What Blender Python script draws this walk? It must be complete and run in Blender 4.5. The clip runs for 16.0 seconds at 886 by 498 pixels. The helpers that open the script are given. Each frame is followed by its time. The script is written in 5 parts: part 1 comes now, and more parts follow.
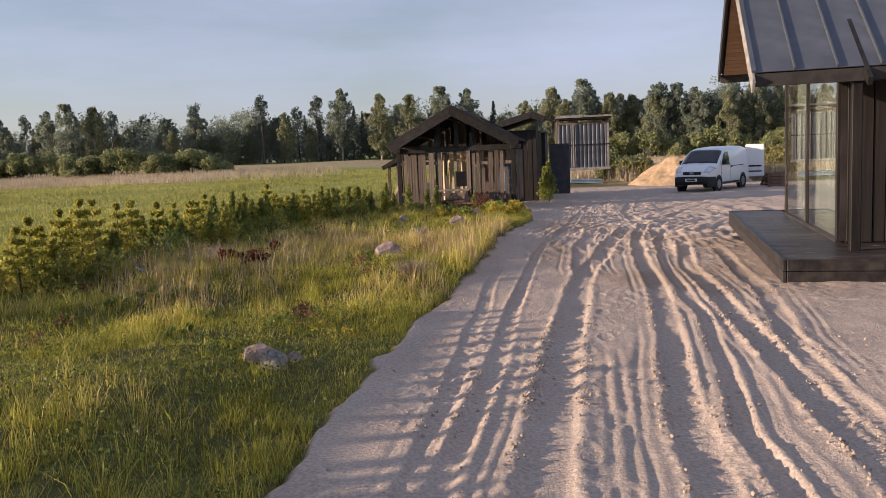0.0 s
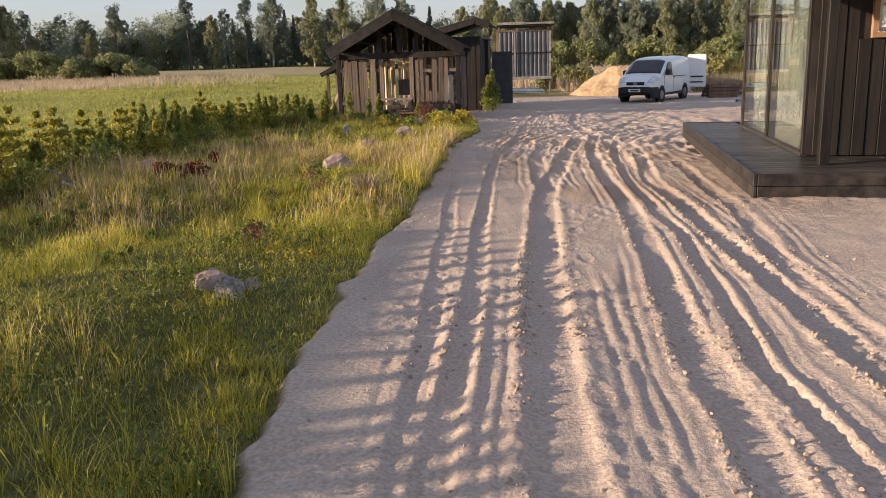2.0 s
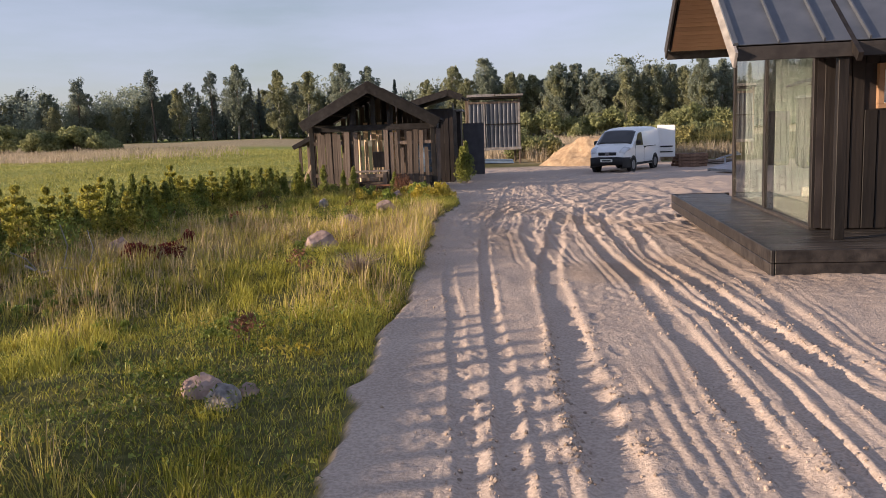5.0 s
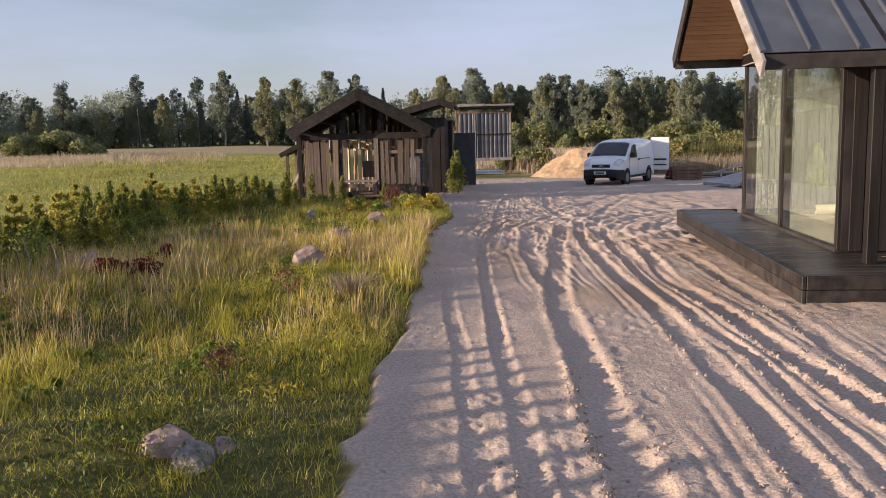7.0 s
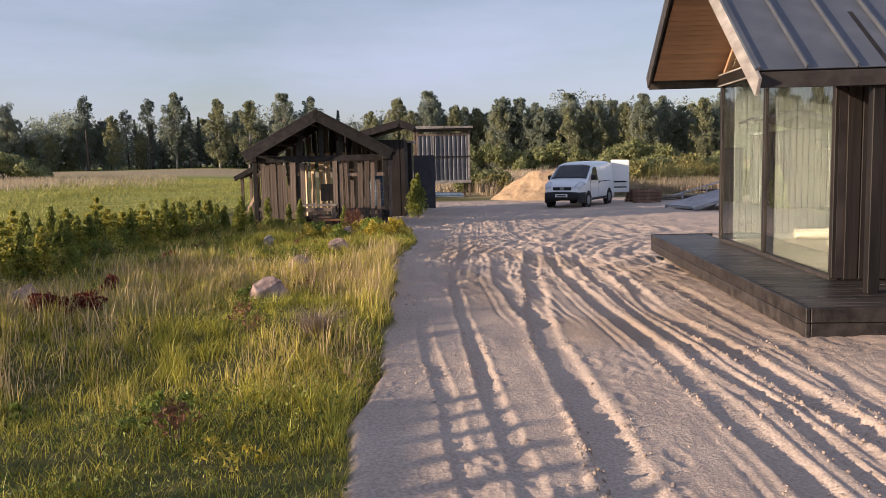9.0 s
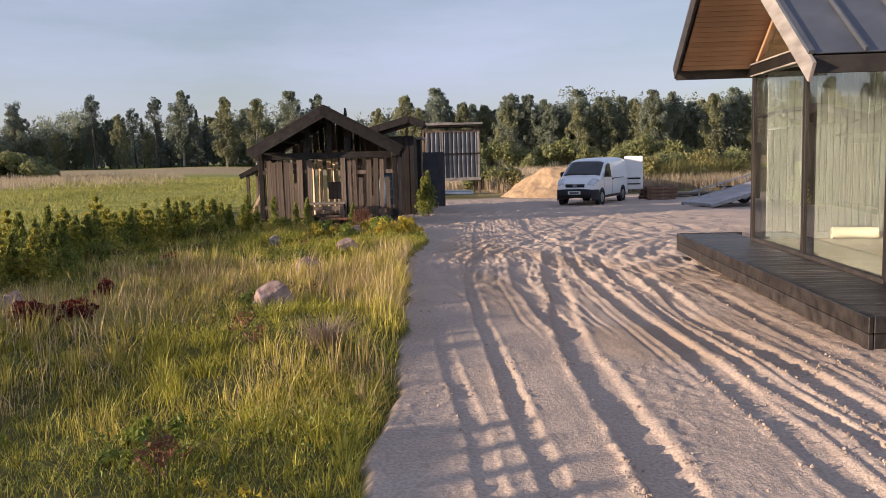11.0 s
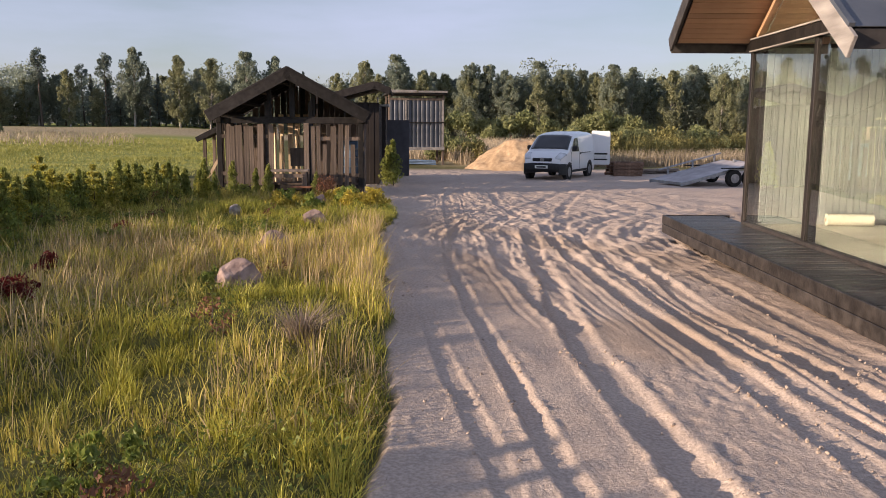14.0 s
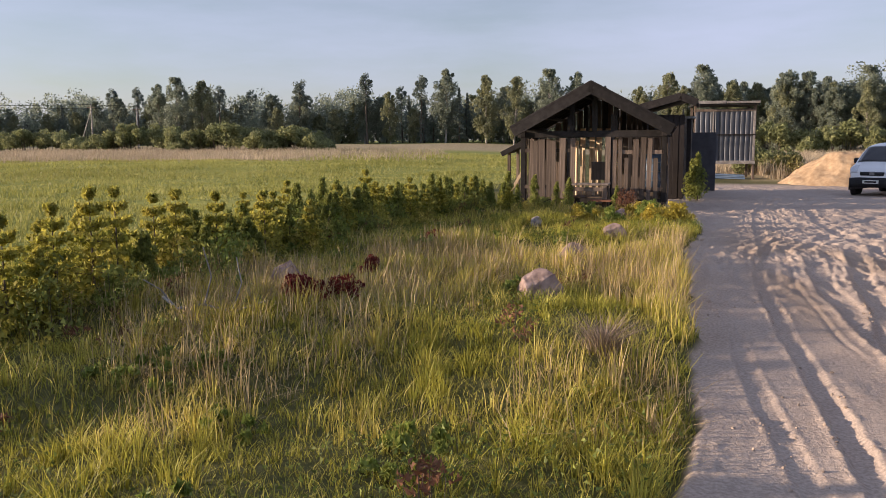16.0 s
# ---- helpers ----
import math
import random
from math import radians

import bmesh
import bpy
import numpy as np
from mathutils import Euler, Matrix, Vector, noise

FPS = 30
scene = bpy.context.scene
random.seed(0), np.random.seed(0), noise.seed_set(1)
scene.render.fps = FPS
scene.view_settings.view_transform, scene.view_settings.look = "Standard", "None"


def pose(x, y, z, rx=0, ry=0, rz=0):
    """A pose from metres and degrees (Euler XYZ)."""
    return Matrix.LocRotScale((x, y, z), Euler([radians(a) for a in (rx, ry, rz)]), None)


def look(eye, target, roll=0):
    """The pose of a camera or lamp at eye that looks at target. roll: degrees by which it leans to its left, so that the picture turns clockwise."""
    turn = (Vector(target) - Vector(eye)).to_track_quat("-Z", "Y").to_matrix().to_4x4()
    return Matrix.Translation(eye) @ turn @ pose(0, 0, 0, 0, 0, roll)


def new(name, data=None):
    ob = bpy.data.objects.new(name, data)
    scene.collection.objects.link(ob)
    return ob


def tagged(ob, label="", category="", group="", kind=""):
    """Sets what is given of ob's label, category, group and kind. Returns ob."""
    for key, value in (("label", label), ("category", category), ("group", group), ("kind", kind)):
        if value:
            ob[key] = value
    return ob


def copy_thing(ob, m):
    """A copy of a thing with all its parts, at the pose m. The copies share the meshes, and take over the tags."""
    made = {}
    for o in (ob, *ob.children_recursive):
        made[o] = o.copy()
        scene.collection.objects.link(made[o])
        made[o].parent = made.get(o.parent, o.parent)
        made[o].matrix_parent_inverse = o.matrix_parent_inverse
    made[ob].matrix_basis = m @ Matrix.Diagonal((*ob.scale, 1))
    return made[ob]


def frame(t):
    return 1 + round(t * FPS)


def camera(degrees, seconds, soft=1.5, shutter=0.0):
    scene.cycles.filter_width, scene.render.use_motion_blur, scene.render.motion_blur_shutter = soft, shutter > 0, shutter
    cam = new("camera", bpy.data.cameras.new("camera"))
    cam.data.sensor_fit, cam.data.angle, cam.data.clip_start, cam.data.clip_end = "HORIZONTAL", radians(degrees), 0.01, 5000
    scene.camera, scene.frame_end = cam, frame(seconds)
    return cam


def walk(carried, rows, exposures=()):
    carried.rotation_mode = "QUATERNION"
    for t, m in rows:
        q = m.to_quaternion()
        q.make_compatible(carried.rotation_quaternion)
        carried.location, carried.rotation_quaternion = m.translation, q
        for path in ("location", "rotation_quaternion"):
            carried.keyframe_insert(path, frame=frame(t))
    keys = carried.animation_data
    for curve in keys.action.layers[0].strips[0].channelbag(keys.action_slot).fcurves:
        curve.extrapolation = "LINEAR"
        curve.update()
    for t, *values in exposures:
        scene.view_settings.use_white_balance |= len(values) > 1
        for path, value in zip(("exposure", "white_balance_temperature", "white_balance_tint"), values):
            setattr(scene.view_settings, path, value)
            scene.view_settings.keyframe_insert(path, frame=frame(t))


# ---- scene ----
cam = camera(56.9, 16.0, soft=0.55)
PATH = [
    (0, (0.491, -0.094, 1.608), (0.3, 1.883, 1.376), -2.5),
    (0.5, (0.462, 0.073, 1.597), (0.272, 2.053, 1.389), -2.4),
    (1, (0.366, 0.189, 1.587), (0.19, 2.169, 1.37), -2.2),
    (1.5, (0.241, 0.316, 1.589), (0.166, 2.287, 1.258), -2.1),
    (2, (0.174, 0.438, 1.59), (0.136, 2.385, 1.137), -1.9),
    (2.5, (0.166, 0.592, 1.601), (0.108, 2.541, 1.157), -2.2),
    (3, (0.124, 0.694, 1.586), (0.052, 2.632, 1.096), -2.0),
    (3.5, (0.012, 0.766, 1.63), (-0.028, 2.735, 1.28), -2.0),
    (4, (-0.069, 0.833, 1.626), (-0.059, 2.811, 1.334), -2.3),
    (6.5, (-0.296, 1.697, 1.637), (-0.215, 3.674, 1.347), -1.7),
    (7, (-0.314, 1.886, 1.637), (-0.226, 3.865, 1.367), -1.4),
    (7.5, (-0.414, 2.063, 1.627), (-0.314, 4.043, 1.364), -1.2),
    (8, (-0.501, 2.248, 1.623), (-0.315, 4.22, 1.343), -0.9),
    (8.5, (-0.498, 2.418, 1.639), (-0.301, 4.39, 1.369), -0.8),
    (9, (-0.471, 2.603, 1.641), (-0.272, 4.581, 1.422), -1.4),
    (11.5, (-0.551, 3.481, 1.611), (-0.371, 5.46, 1.386), -1.6),
    (12, (-0.632, 3.65, 1.616), (-0.444, 5.625, 1.367), -1.4),
    (12.5, (-0.644, 3.841, 1.598), (-0.418, 5.799, 1.261), -0.9),
    (13, (-0.602, 4.006, 1.611), (-0.349, 5.961, 1.276), 0.2),
    (13.5, (-0.663, 4.083, 1.622), (-0.386, 6.036, 1.293), 1.4),
    (14, (-0.743, 4.142, 1.632), (-0.454, 6.098, 1.332), 0.3),
    (14.5, (-0.755, 4.16, 1.634), (-0.643, 6.135, 1.34), -0.2),
    (15, (-0.774, 4.169, 1.629), (-0.877, 6.147, 1.346), -0.4),
    (15.5, (-0.786, 4.135, 1.62), (-1.056, 6.098, 1.351), -0.5),
    (16, (-0.801, 4.157, 1.61), (-1.223, 6.094, 1.346), -0.5),
]
walk(cam, [(t, look(eye, target, roll)) for t, eye, target, roll in PATH], exposures=((0.0, 0.52, 6600, 14), (1.3, 0.58, 6600, 14), (2.3, 0.80, 7150, 10), (3.0, 0.89, 7200, 9), (3.6, 0.64, 6800, 13), (4.2, 0.58, 6600, 14), (16.0, 0.59, 6600, 14)))

# ---------------------------------------------------------------- light
SUN_EL, SUN_AZ = 10.4, -102.5          # degrees; azimuth from +y towards +x
world = bpy.data.worlds.new("world")
scene.world = world
world.use_nodes = True
wn, wl = world.node_tree.nodes, world.node_tree.links
wn.clear()
sky = wn.new("ShaderNodeTexSky")
sky.sky_type = "NISHITA"
sky.sun_disc = False
sky.sun_elevation, sky.sun_rotation = radians(SUN_EL), radians(SUN_AZ)
sky.air_density, sky.dust_density, sky.ozone_density = 1.0, 0.6, 1.5
coord = wn.new("ShaderNodeTexCoord")
squash = wn.new("ShaderNodeMapping")
squash.inputs["Scale"].default_value = (1.1, 1.1, 5.5)
squash.inputs["Rotation"].default_value = (0.05, 0.12, 0.4)
cloud = wn.new("ShaderNodeTexNoise")
cloud.inputs["Scale"].default_value = 1.6
cloud.inputs["Detail"].default_value = 7
cloud.inputs["Roughness"].default_value = 0.55
ramp = wn.new("ShaderNodeValToRGB")
ramp.color_ramp.elements[0].position, ramp.color_ramp.elements[1].position = 0.42, 0.74
ramp.color_ramp.elements[0].color = (0.28, 0.28, 0.28, 1)
ramp.color_ramp.elements[1].color = (0.74, 0.74, 0.74, 1)
veil = wn.new("ShaderNodeMix")
veil.data_type = "RGBA"
veil.inputs["B"].default_value = (4.9, 5.4, 7.5, 1)
bg = wn.new("ShaderNodeBackground")
bg.inputs["Strength"].default_value = 0.085
out = wn.new("ShaderNodeOutputWorld")
wl.new(coord.outputs["Generated"], squash.inputs["Vector"])
wl.new(squash.outputs["Vector"], cloud.inputs["Vector"])
wl.new(cloud.outputs["Fac"], ramp.inputs["Fac"])
wl.new(ramp.outputs["Color"], veil.inputs["Factor"])
wl.new(sky.outputs["Color"], veil.inputs["A"])
wl.new(veil.outputs["Result"], bg.inputs["Color"])
wl.new(bg.outputs["Background"], out.inputs["Surface"])

sun_dir = Vector((math.sin(radians(SUN_AZ)) * math.cos(radians(SUN_EL)), math.cos(radians(SUN_AZ)) * math.cos(radians(SUN_EL)), math.sin(radians(SUN_EL))))
sun = new("sun", bpy.data.lights.new("sun", "SUN"))
sun.data.energy, sun.data.angle, sun.data.color = 5.0, radians(0.55), (1.0, 0.80, 0.60)
sun.matrix_world = look(sun_dir * 60, (0, 0, 0))


# ---------------------------------------------------------------- materials
def mat(name, c1, c2, scale=6.0, rough=0.8, bump=0.15, metal=0.0, rnd=0.0, island=False, stretch=(1, 1, 1), spec=0.3,
        glow=0.0, fine=9.0, patch=0.25, coat=0.0):
    """Two-tone noise, a slow stain over it, fine relief; rnd varies pieces, glow lets light pass through leaves."""
    m = bpy.data.materials.new(name)
    m.use_nodes = True
    n, l = m.node_tree.nodes, m.node_tree.links
    p = n["Principled BSDF"]
    tc = n.new("ShaderNodeTexCoord")
    mp = n.new("ShaderNodeMapping")
    mp.inputs["Scale"].default_value = stretch
    l.new(tc.outputs["Object"], mp.inputs["Vector"])
    a = n.new("ShaderNodeTexNoise")
    a.inputs["Scale"].default_value, a.inputs["Detail"].default_value = scale, 6
    b = n.new("ShaderNodeTexNoise")
    b.inputs["Scale"].default_value, b.inputs["Detail"].default_value = scale * 0.13, 3
    l.new(mp.outputs["Vector"], a.inputs["Vector"])
    l.new(tc.outputs["Object"], b.inputs["Vector"])
    r = n.new("ShaderNodeValToRGB")
    r.color_ramp.elements[0].position, r.color_ramp.elements[1].position = 0.33, 0.68
    r.color_ramp.elements[0].color, r.color_ramp.elements[1].color = (*c1, 1), (*c2, 1)
    l.new(a.outputs["Fac"], r.inputs["Fac"])
    hsv = n.new("ShaderNodeHueSaturation")
    l.new(r.outputs["Color"], hsv.inputs["Color"])
    val = n.new("ShaderNodeMapRange")
    val.inputs["From Min"].default_value, val.inputs["From Max"].default_value = 0.25, 0.75
    val.inputs["To Min"].default_value, val.inputs["To Max"].default_value = 1 - patch, 1 + patch
    l.new(b.outputs["Fac"], val.inputs["Value"])
    last = val.outputs["Result"]
    if rnd:
        src = n.new("ShaderNodeNewGeometry").outputs["Random Per Island"] if island else n.new("ShaderNodeObjectInfo").outputs["Random"]
        mr = n.new("ShaderNodeMapRange")
        mr.inputs["To Min"].default_value, mr.inputs["To Max"].default_value = 1 - rnd, 1 + rnd
        l.new(src, mr.inputs["Value"])
        mul = n.new("ShaderNodeMath")
        mul.operation = "MULTIPLY"
        l.new(last, mul.inputs[0])
        l.new(mr.outputs["Result"], mul.inputs[1])
        last = mul.outputs["Value"]
    l.new(last, hsv.inputs["Value"])
    l.new(hsv.outputs["Color"], p.inputs["Base Color"])
    p.inputs["Roughness"].default_value, p.inputs["Metallic"].default_value = rough, metal
    p.inputs["Specular IOR Level"].default_value = spec
    p.inputs["Coat Weight"].default_value = coat
    if bump:
        f = n.new("ShaderNodeTexNoise")
        f.inputs["Scale"].default_value, f.inputs["Detail"].default_value = scale * fine / 3, 5
        l.new(mp.outputs["Vector"], f.inputs["Vector"])
        bn = n.new("ShaderNodeBump")
        bn.inputs["Strength"].default_value, bn.inputs["Distance"].default_value = bump, 0.02
        l.new(f.outputs["Fac"], bn.inputs["Height"])
        l.new(bn.outputs["Normal"], p.inputs["Normal"])
    if glow:
        t = n.new("ShaderNodeBsdfTranslucent")
        l.new(hsv.outputs["Color"], t.inputs["Color"])
        mx = n.new("ShaderNodeMixShader")
        mx.inputs["Fac"].default_value = glow
        l.new(p.outputs["BSDF"], mx.inputs[1])
        l.new(t.outputs["BSDF"], mx.inputs[2])
        l.new(mx.outputs["Shader"], n["Material Output"].inputs["Surface"])
    return m


def flecked(m, tint, stretch, floor):
    """Adds pale streaks of dust and lost stain where a stretched noise passes 'floor'."""
    n, l = m.node_tree.nodes, m.node_tree.links
    p = n["Principled BSDF"]
    old = p.inputs["Base Color"].links[0].from_socket
    geo = n.new("ShaderNodeNewGeometry")
    mp = n.new("ShaderNodeMapping")
    mp.inputs["Scale"].default_value = stretch
    t = n.new("ShaderNodeTexNoise")
    t.inputs["Scale"].default_value, t.inputs["Detail"].default_value = 2.0, 6
    r = n.new("ShaderNodeValToRGB")
    r.color_ramp.elements[0].position, r.color_ramp.elements[1].position = floor, floor + 0.06
    x = n.new("ShaderNodeMix")
    x.data_type = "RGBA"
    x.inputs["B"].default_value = (*tint, 1)
    l.new(geo.outputs["Position"], mp.inputs["Vector"])
    l.new(mp.outputs["Vector"], t.inputs["Vector"])
    l.new(t.outputs["Fac"], r.inputs["Fac"])
    l.new(r.outputs["Color"], x.inputs["Factor"])
    l.new(old, x.inputs["A"])
    l.new(x.outputs["Result"], p.inputs["Base Color"])
    return m


def glass_mat(name, tint, rough=0.0, ior=1.45):
    m = bpy.data.materials.new(name)
    m.use_nodes = True
    p = m.node_tree.nodes["Principled BSDF"]
    p.inputs["Base Color"].default_value = (*tint, 1)
    p.inputs["Transmission Weight"].default_value = 1
    p.inputs["Roughness"].default_value, p.inputs["IOR"].default_value = rough, ior
    return m


def ground_mat():
    """Sand where the attribute 'sand' is high, dark turf elsewhere, straw where 'dry' is high."""
    m = bpy.data.materials.new("sand_and_turf")
    m.use_nodes = True
    n, l = m.node_tree.nodes, m.node_tree.links
    p = n["Principled BSDF"]
    tc = n.new("ShaderNodeTexCoord")

    def noise_tex(scale, detail=6):
        t = n.new("ShaderNodeTexNoise")
        t.inputs["Scale"].default_value, t.inputs["Detail"].default_value = scale, detail
        l.new(tc.outputs["Object"], t.inputs["Vector"])
        return t.outputs["Fac"]

    def two(fac, c1, c2, lo=0.35, hi=0.65):
        r = n.new("ShaderNodeValToRGB")
        r.color_ramp.elements[0].position, r.color_ramp.elements[1].position = lo, hi
        r.color_ramp.elements[0].color, r.color_ramp.elements[1].color = (*c1, 1), (*c2, 1)
        l.new(fac, r.inputs["Fac"])
        return r.outputs["Color"]

    def mix(fac, a, b, mode="MIX"):
        x = n.new("ShaderNodeMix")
        x.data_type, x.blend_type = "RGBA", mode
        if isinstance(fac, float):
            x.inputs["Factor"].default_value = fac
        else:
            l.new(fac, x.inputs["Factor"])
        l.new(a, x.inputs["A"])
        l.new(b, x.inputs["B"])
        return x.outputs["Result"]

    def attr(name):
        a = n.new("ShaderNodeAttribute")
        a.attribute_name = name
        return a.outputs["Fac"]

    sandy = mix(0.55, two(noise_tex(1.3), (0.46, 0.362, 0.30), (0.57, 0.462, 0.388)), two(noise_tex(45.0), (0.34, 0.265, 0.215), (0.66, 0.535, 0.45)))
    damp = two(noise_tex(2.7), (0.34, 0.25, 0.18), (0.42, 0.31, 0.23))
    sandy = mix(attr("damp"), sandy, damp)
    turf = mix(0.5, two(noise_tex(0.35), (0.085, 0.085, 0.03), (0.15, 0.135, 0.055)), two(noise_tex(14.0), (0.06, 0.07, 0.02), (0.20, 0.18, 0.07)))
    meadow = mix(0.45, two(noise_tex(0.09), (0.26, 0.27, 0.065), (0.37, 0.365, 0.11)), two(noise_tex(5.0), (0.16, 0.21, 0.04), (0.34, 0.34, 0.09)))
    straw = two(noise_tex(3.0), (0.33, 0.26, 0.14), (0.50, 0.40, 0.25))
    c = mix(attr("meadow"), turf, meadow)
    c = mix(attr("dry"), c, straw)
    c = mix(attr("sand"), c, sandy)
    l.new(c, p.inputs["Base Color"])
    p.inputs["Roughness"].default_value = 0.95
    p.inputs["Specular IOR Level"].default_value = 0.12
    b1, b2 = n.new("ShaderNodeBump"), n.new("ShaderNodeBump")
    b1.inputs["Strength"].default_value, b1.inputs["Distance"].default_value = 0.65, 0.014
    b2.inputs["Strength"].default_value, b2.inputs["Distance"].default_value = 0.6, 0.005
    l.new(noise_tex(52.0, 6), b1.inputs["Height"])
    l.new(noise_tex(260.0, 3), b2.inputs["Height"])
    l.new(b1.outputs["Normal"], b2.inputs["Normal"])
    l.new(b2.outputs["Normal"], p.inputs["Normal"])
    return m


M_GROUND = ground_mat()
M_TIMBER = mat("black_brown_stain", (0.010, 0.008, 0.0075), (0.026, 0.0205, 0.018), 9, 0.6, 0.25, rnd=0.3, stretch=(1, 1, 0.12))
M_DECK = mat("dark_decking", (0.02, 0.017, 0.0165), (0.062, 0.053, 0.049), 7, 0.45, 0.3, rnd=0.3, stretch=(1, 1, 1))
M_PLANK = flecked(mat("worn_decking", (0.028, 0.024, 0.022), (0.085, 0.074, 0.066), 9, 0.42, 0.35, rnd=0.35, stretch=(0.12, 1, 1)), (0.42, 0.36, 0.30), (1.6, 14, 4), 0.66)
M_FASCIA = mat("dark_fascia", (0.03, 0.026, 0.025), (0.055, 0.048, 0.045), 8, 0.6, 0.15)
M_PALE = mat("bare_grey_wood", (0.22, 0.20, 0.19), (0.39, 0.36, 0.34), 8, 0.75, 0.3, stretch=(1, 0.2, 1))
M_PINE = mat("orange_pine", (0.33, 0.19, 0.11), (0.44, 0.27, 0.165), 6, 0.55, 0.15, rnd=0.12, stretch=(0.2, 1, 1))
M_SEAM = mat("grey_roof_steel", (0.085, 0.095, 0.115), (0.12, 0.13, 0.15), 3, 0.42, 0.05, metal=0.35, spec=0.5)
M_INSIDE = mat("white_washed_boards", (0.21, 0.215, 0.195), (0.285, 0.29, 0.265), 5, 0.7, 0.1, rnd=0.06, stretch=(1, 1, 0.15))
M_SCREED = mat("pale_floor", (0.42, 0.38, 0.31), (0.5, 0.46, 0.38), 3, 0.6, 0.1)
M_WHITE = mat("white_card", (0.74, 0.74, 0.72), (0.82, 0.82, 0.8), 4, 0.5, 0.05, patch=0.06)
M_PAPER = mat("cream_paper", (0.50, 0.46, 0.36), (0.58, 0.54, 0.44), 6, 0.7, 0.05, patch=0.08)
M_GLASS = glass_mat("window_glass", (0.72, 0.79, 0.78), ior=1.68)
M_OLD = mat("weathered_plank", (0.095, 0.072, 0.058), (0.215, 0.165, 0.135), 10, 0.85, 0.4, rnd=0.4, stretch=(1, 1, 0.1))
# fresh plank tone raised further to carry the sunlight falling into the hut
M_FRESH_LIT = mat("fresh_plank_lit", (0.62, 0.45, 0.29), (0.80, 0.62, 0.44), 10, 0.75, 0.3, rnd=0.2, stretch=(1, 1, 0.1))
M_TAR = mat("tarred_roof_board", (0.014, 0.012, 0.012), (0.032, 0.028, 0.028), 8, 0.7, 0.3, rnd=0.3)
M_TABLE = mat("grey_table_board", (0.22, 0.17, 0.14), (0.36, 0.30, 0.26), 8, 0.7, 0.3, rnd=0.2)
M_SHEET = mat("zinc_sheet", (0.07, 0.078, 0.10), (0.13, 0.14, 0.165), 4, 0.45, 0.1, metal=0.4, rnd=0.15)
M_PANEL = mat("black_brown_panel", (0.020, 0.016, 0.016), (0.038, 0.031, 0.030), 4, 0.6, 0.15)
M_GREYPANEL = mat("grey_painted_panel", (0.055, 0.055, 0.065), (0.085, 0.085, 0.098), 3, 0.6, 0.1)
M_VAN = mat("white_car_paint", (0.84, 0.86, 0.88), (0.88, 0.89, 0.9), 1.5, 0.3, 0.0, coat=0.6, patch=0.05, spec=0.5)
M_BLACK = mat("black_plastic", (0.018, 0.018, 0.02), (0.03, 0.03, 0.033), 20, 0.55, 0.1)
M_RUBBER = mat("tyre_rubber", (0.012, 0.012, 0.012), (0.03, 0.028, 0.026), 20, 0.85, 0.2)
M_RIM = mat("grey_steel_rim", (0.25, 0.25, 0.26), (0.38, 0.38, 0.39), 10, 0.4, 0.05, metal=0.7)
M_LAMP = mat("lamp_lens", (0.55, 0.57, 0.6), (0.75, 0.77, 0.8), 30, 0.12, 0.1, spec=0.7)
M_REDLAMP = mat("red_lamp_lens", (0.35, 0.02, 0.015), (0.5, 0.03, 0.02), 30, 0.2, 0.0)
M_CARGLASS = mat("tinted_car_glass", (0.012, 0.014, 0.017), (0.02, 0.023, 0.027), 3, 0.04, 0.0, spec=0.8)
M_CLOD = mat("sand_clod", (0.30, 0.235, 0.185), (0.50, 0.40, 0.33), 30, 0.95, 0.4, spec=0.1)
M_SAND = mat("heaped_sand", (0.40, 0.27, 0.165), (0.58, 0.42, 0.27), 5, 0.95, 1.0, spec=0.1)
M_STEEL = mat("galvanised_steel", (0.30, 0.31, 0.33), (0.45, 0.46, 0.48), 8, 0.45, 0.1, metal=0.6)
M_PLY = mat("grey_trailer_ply", (0.34, 0.31, 0.32), (0.46, 0.43, 0.44), 3, 0.6, 0.1)
M_PALLET = mat("brown_pallet_wood", (0.13, 0.075, 0.05), (0.24, 0.15, 0.105), 8, 0.8, 0.3, rnd=0.3)
M_REDWOOD = mat("red_brown_timber", (0.20, 0.085, 0.05), (0.33, 0.16, 0.10), 8, 0.8, 0.3, rnd=0.3)
M_ROCK = mat("pink_granite", (0.22, 0.15, 0.13), (0.46, 0.34, 0.30), 9, 0.85, 0.5, patch=0.3)
M_ROCKG = mat("pale_granite", (0.13, 0.115, 0.11), (0.40, 0.36, 0.34), 14, 0.85, 0.5, patch=0.3)
M_BARK = mat("bark", (0.07, 0.055, 0.045), (0.16, 0.13, 0.11), 4, 0.9, 0.4)
M_BIRCH = mat("birch_bark", (0.20, 0.18, 0.16), (0.5, 0.47, 0.44), 5, 0.8, 0.3)
M_BLADE = mat("grass_blade", (0.31, 0.30, 0.045), (0.54, 0.485, 0.10), 0.9, 0.5, 0, rnd=0.5, island=True, glow=0.42, patch=0.25)
M_BLADE2 = mat("yellow_grass_blade", (0.45, 0.38, 0.08), (0.66, 0.545, 0.16), 0.9, 0.55, 0, rnd=0.45, island=True, glow=0.4, patch=0.2)
M_STRAW = mat("dry_stalk", (0.42, 0.31, 0.16), (0.70, 0.54, 0.30), 1.2, 0.6, 0, rnd=0.4, island=True, glow=0.3, patch=0.2)
M_DEAD = mat("withered_stalk", (0.22, 0.16, 0.12), (0.42, 0.33, 0.25), 1.2, 0.7, 0, rnd=0.4, island=True, glow=0.2)
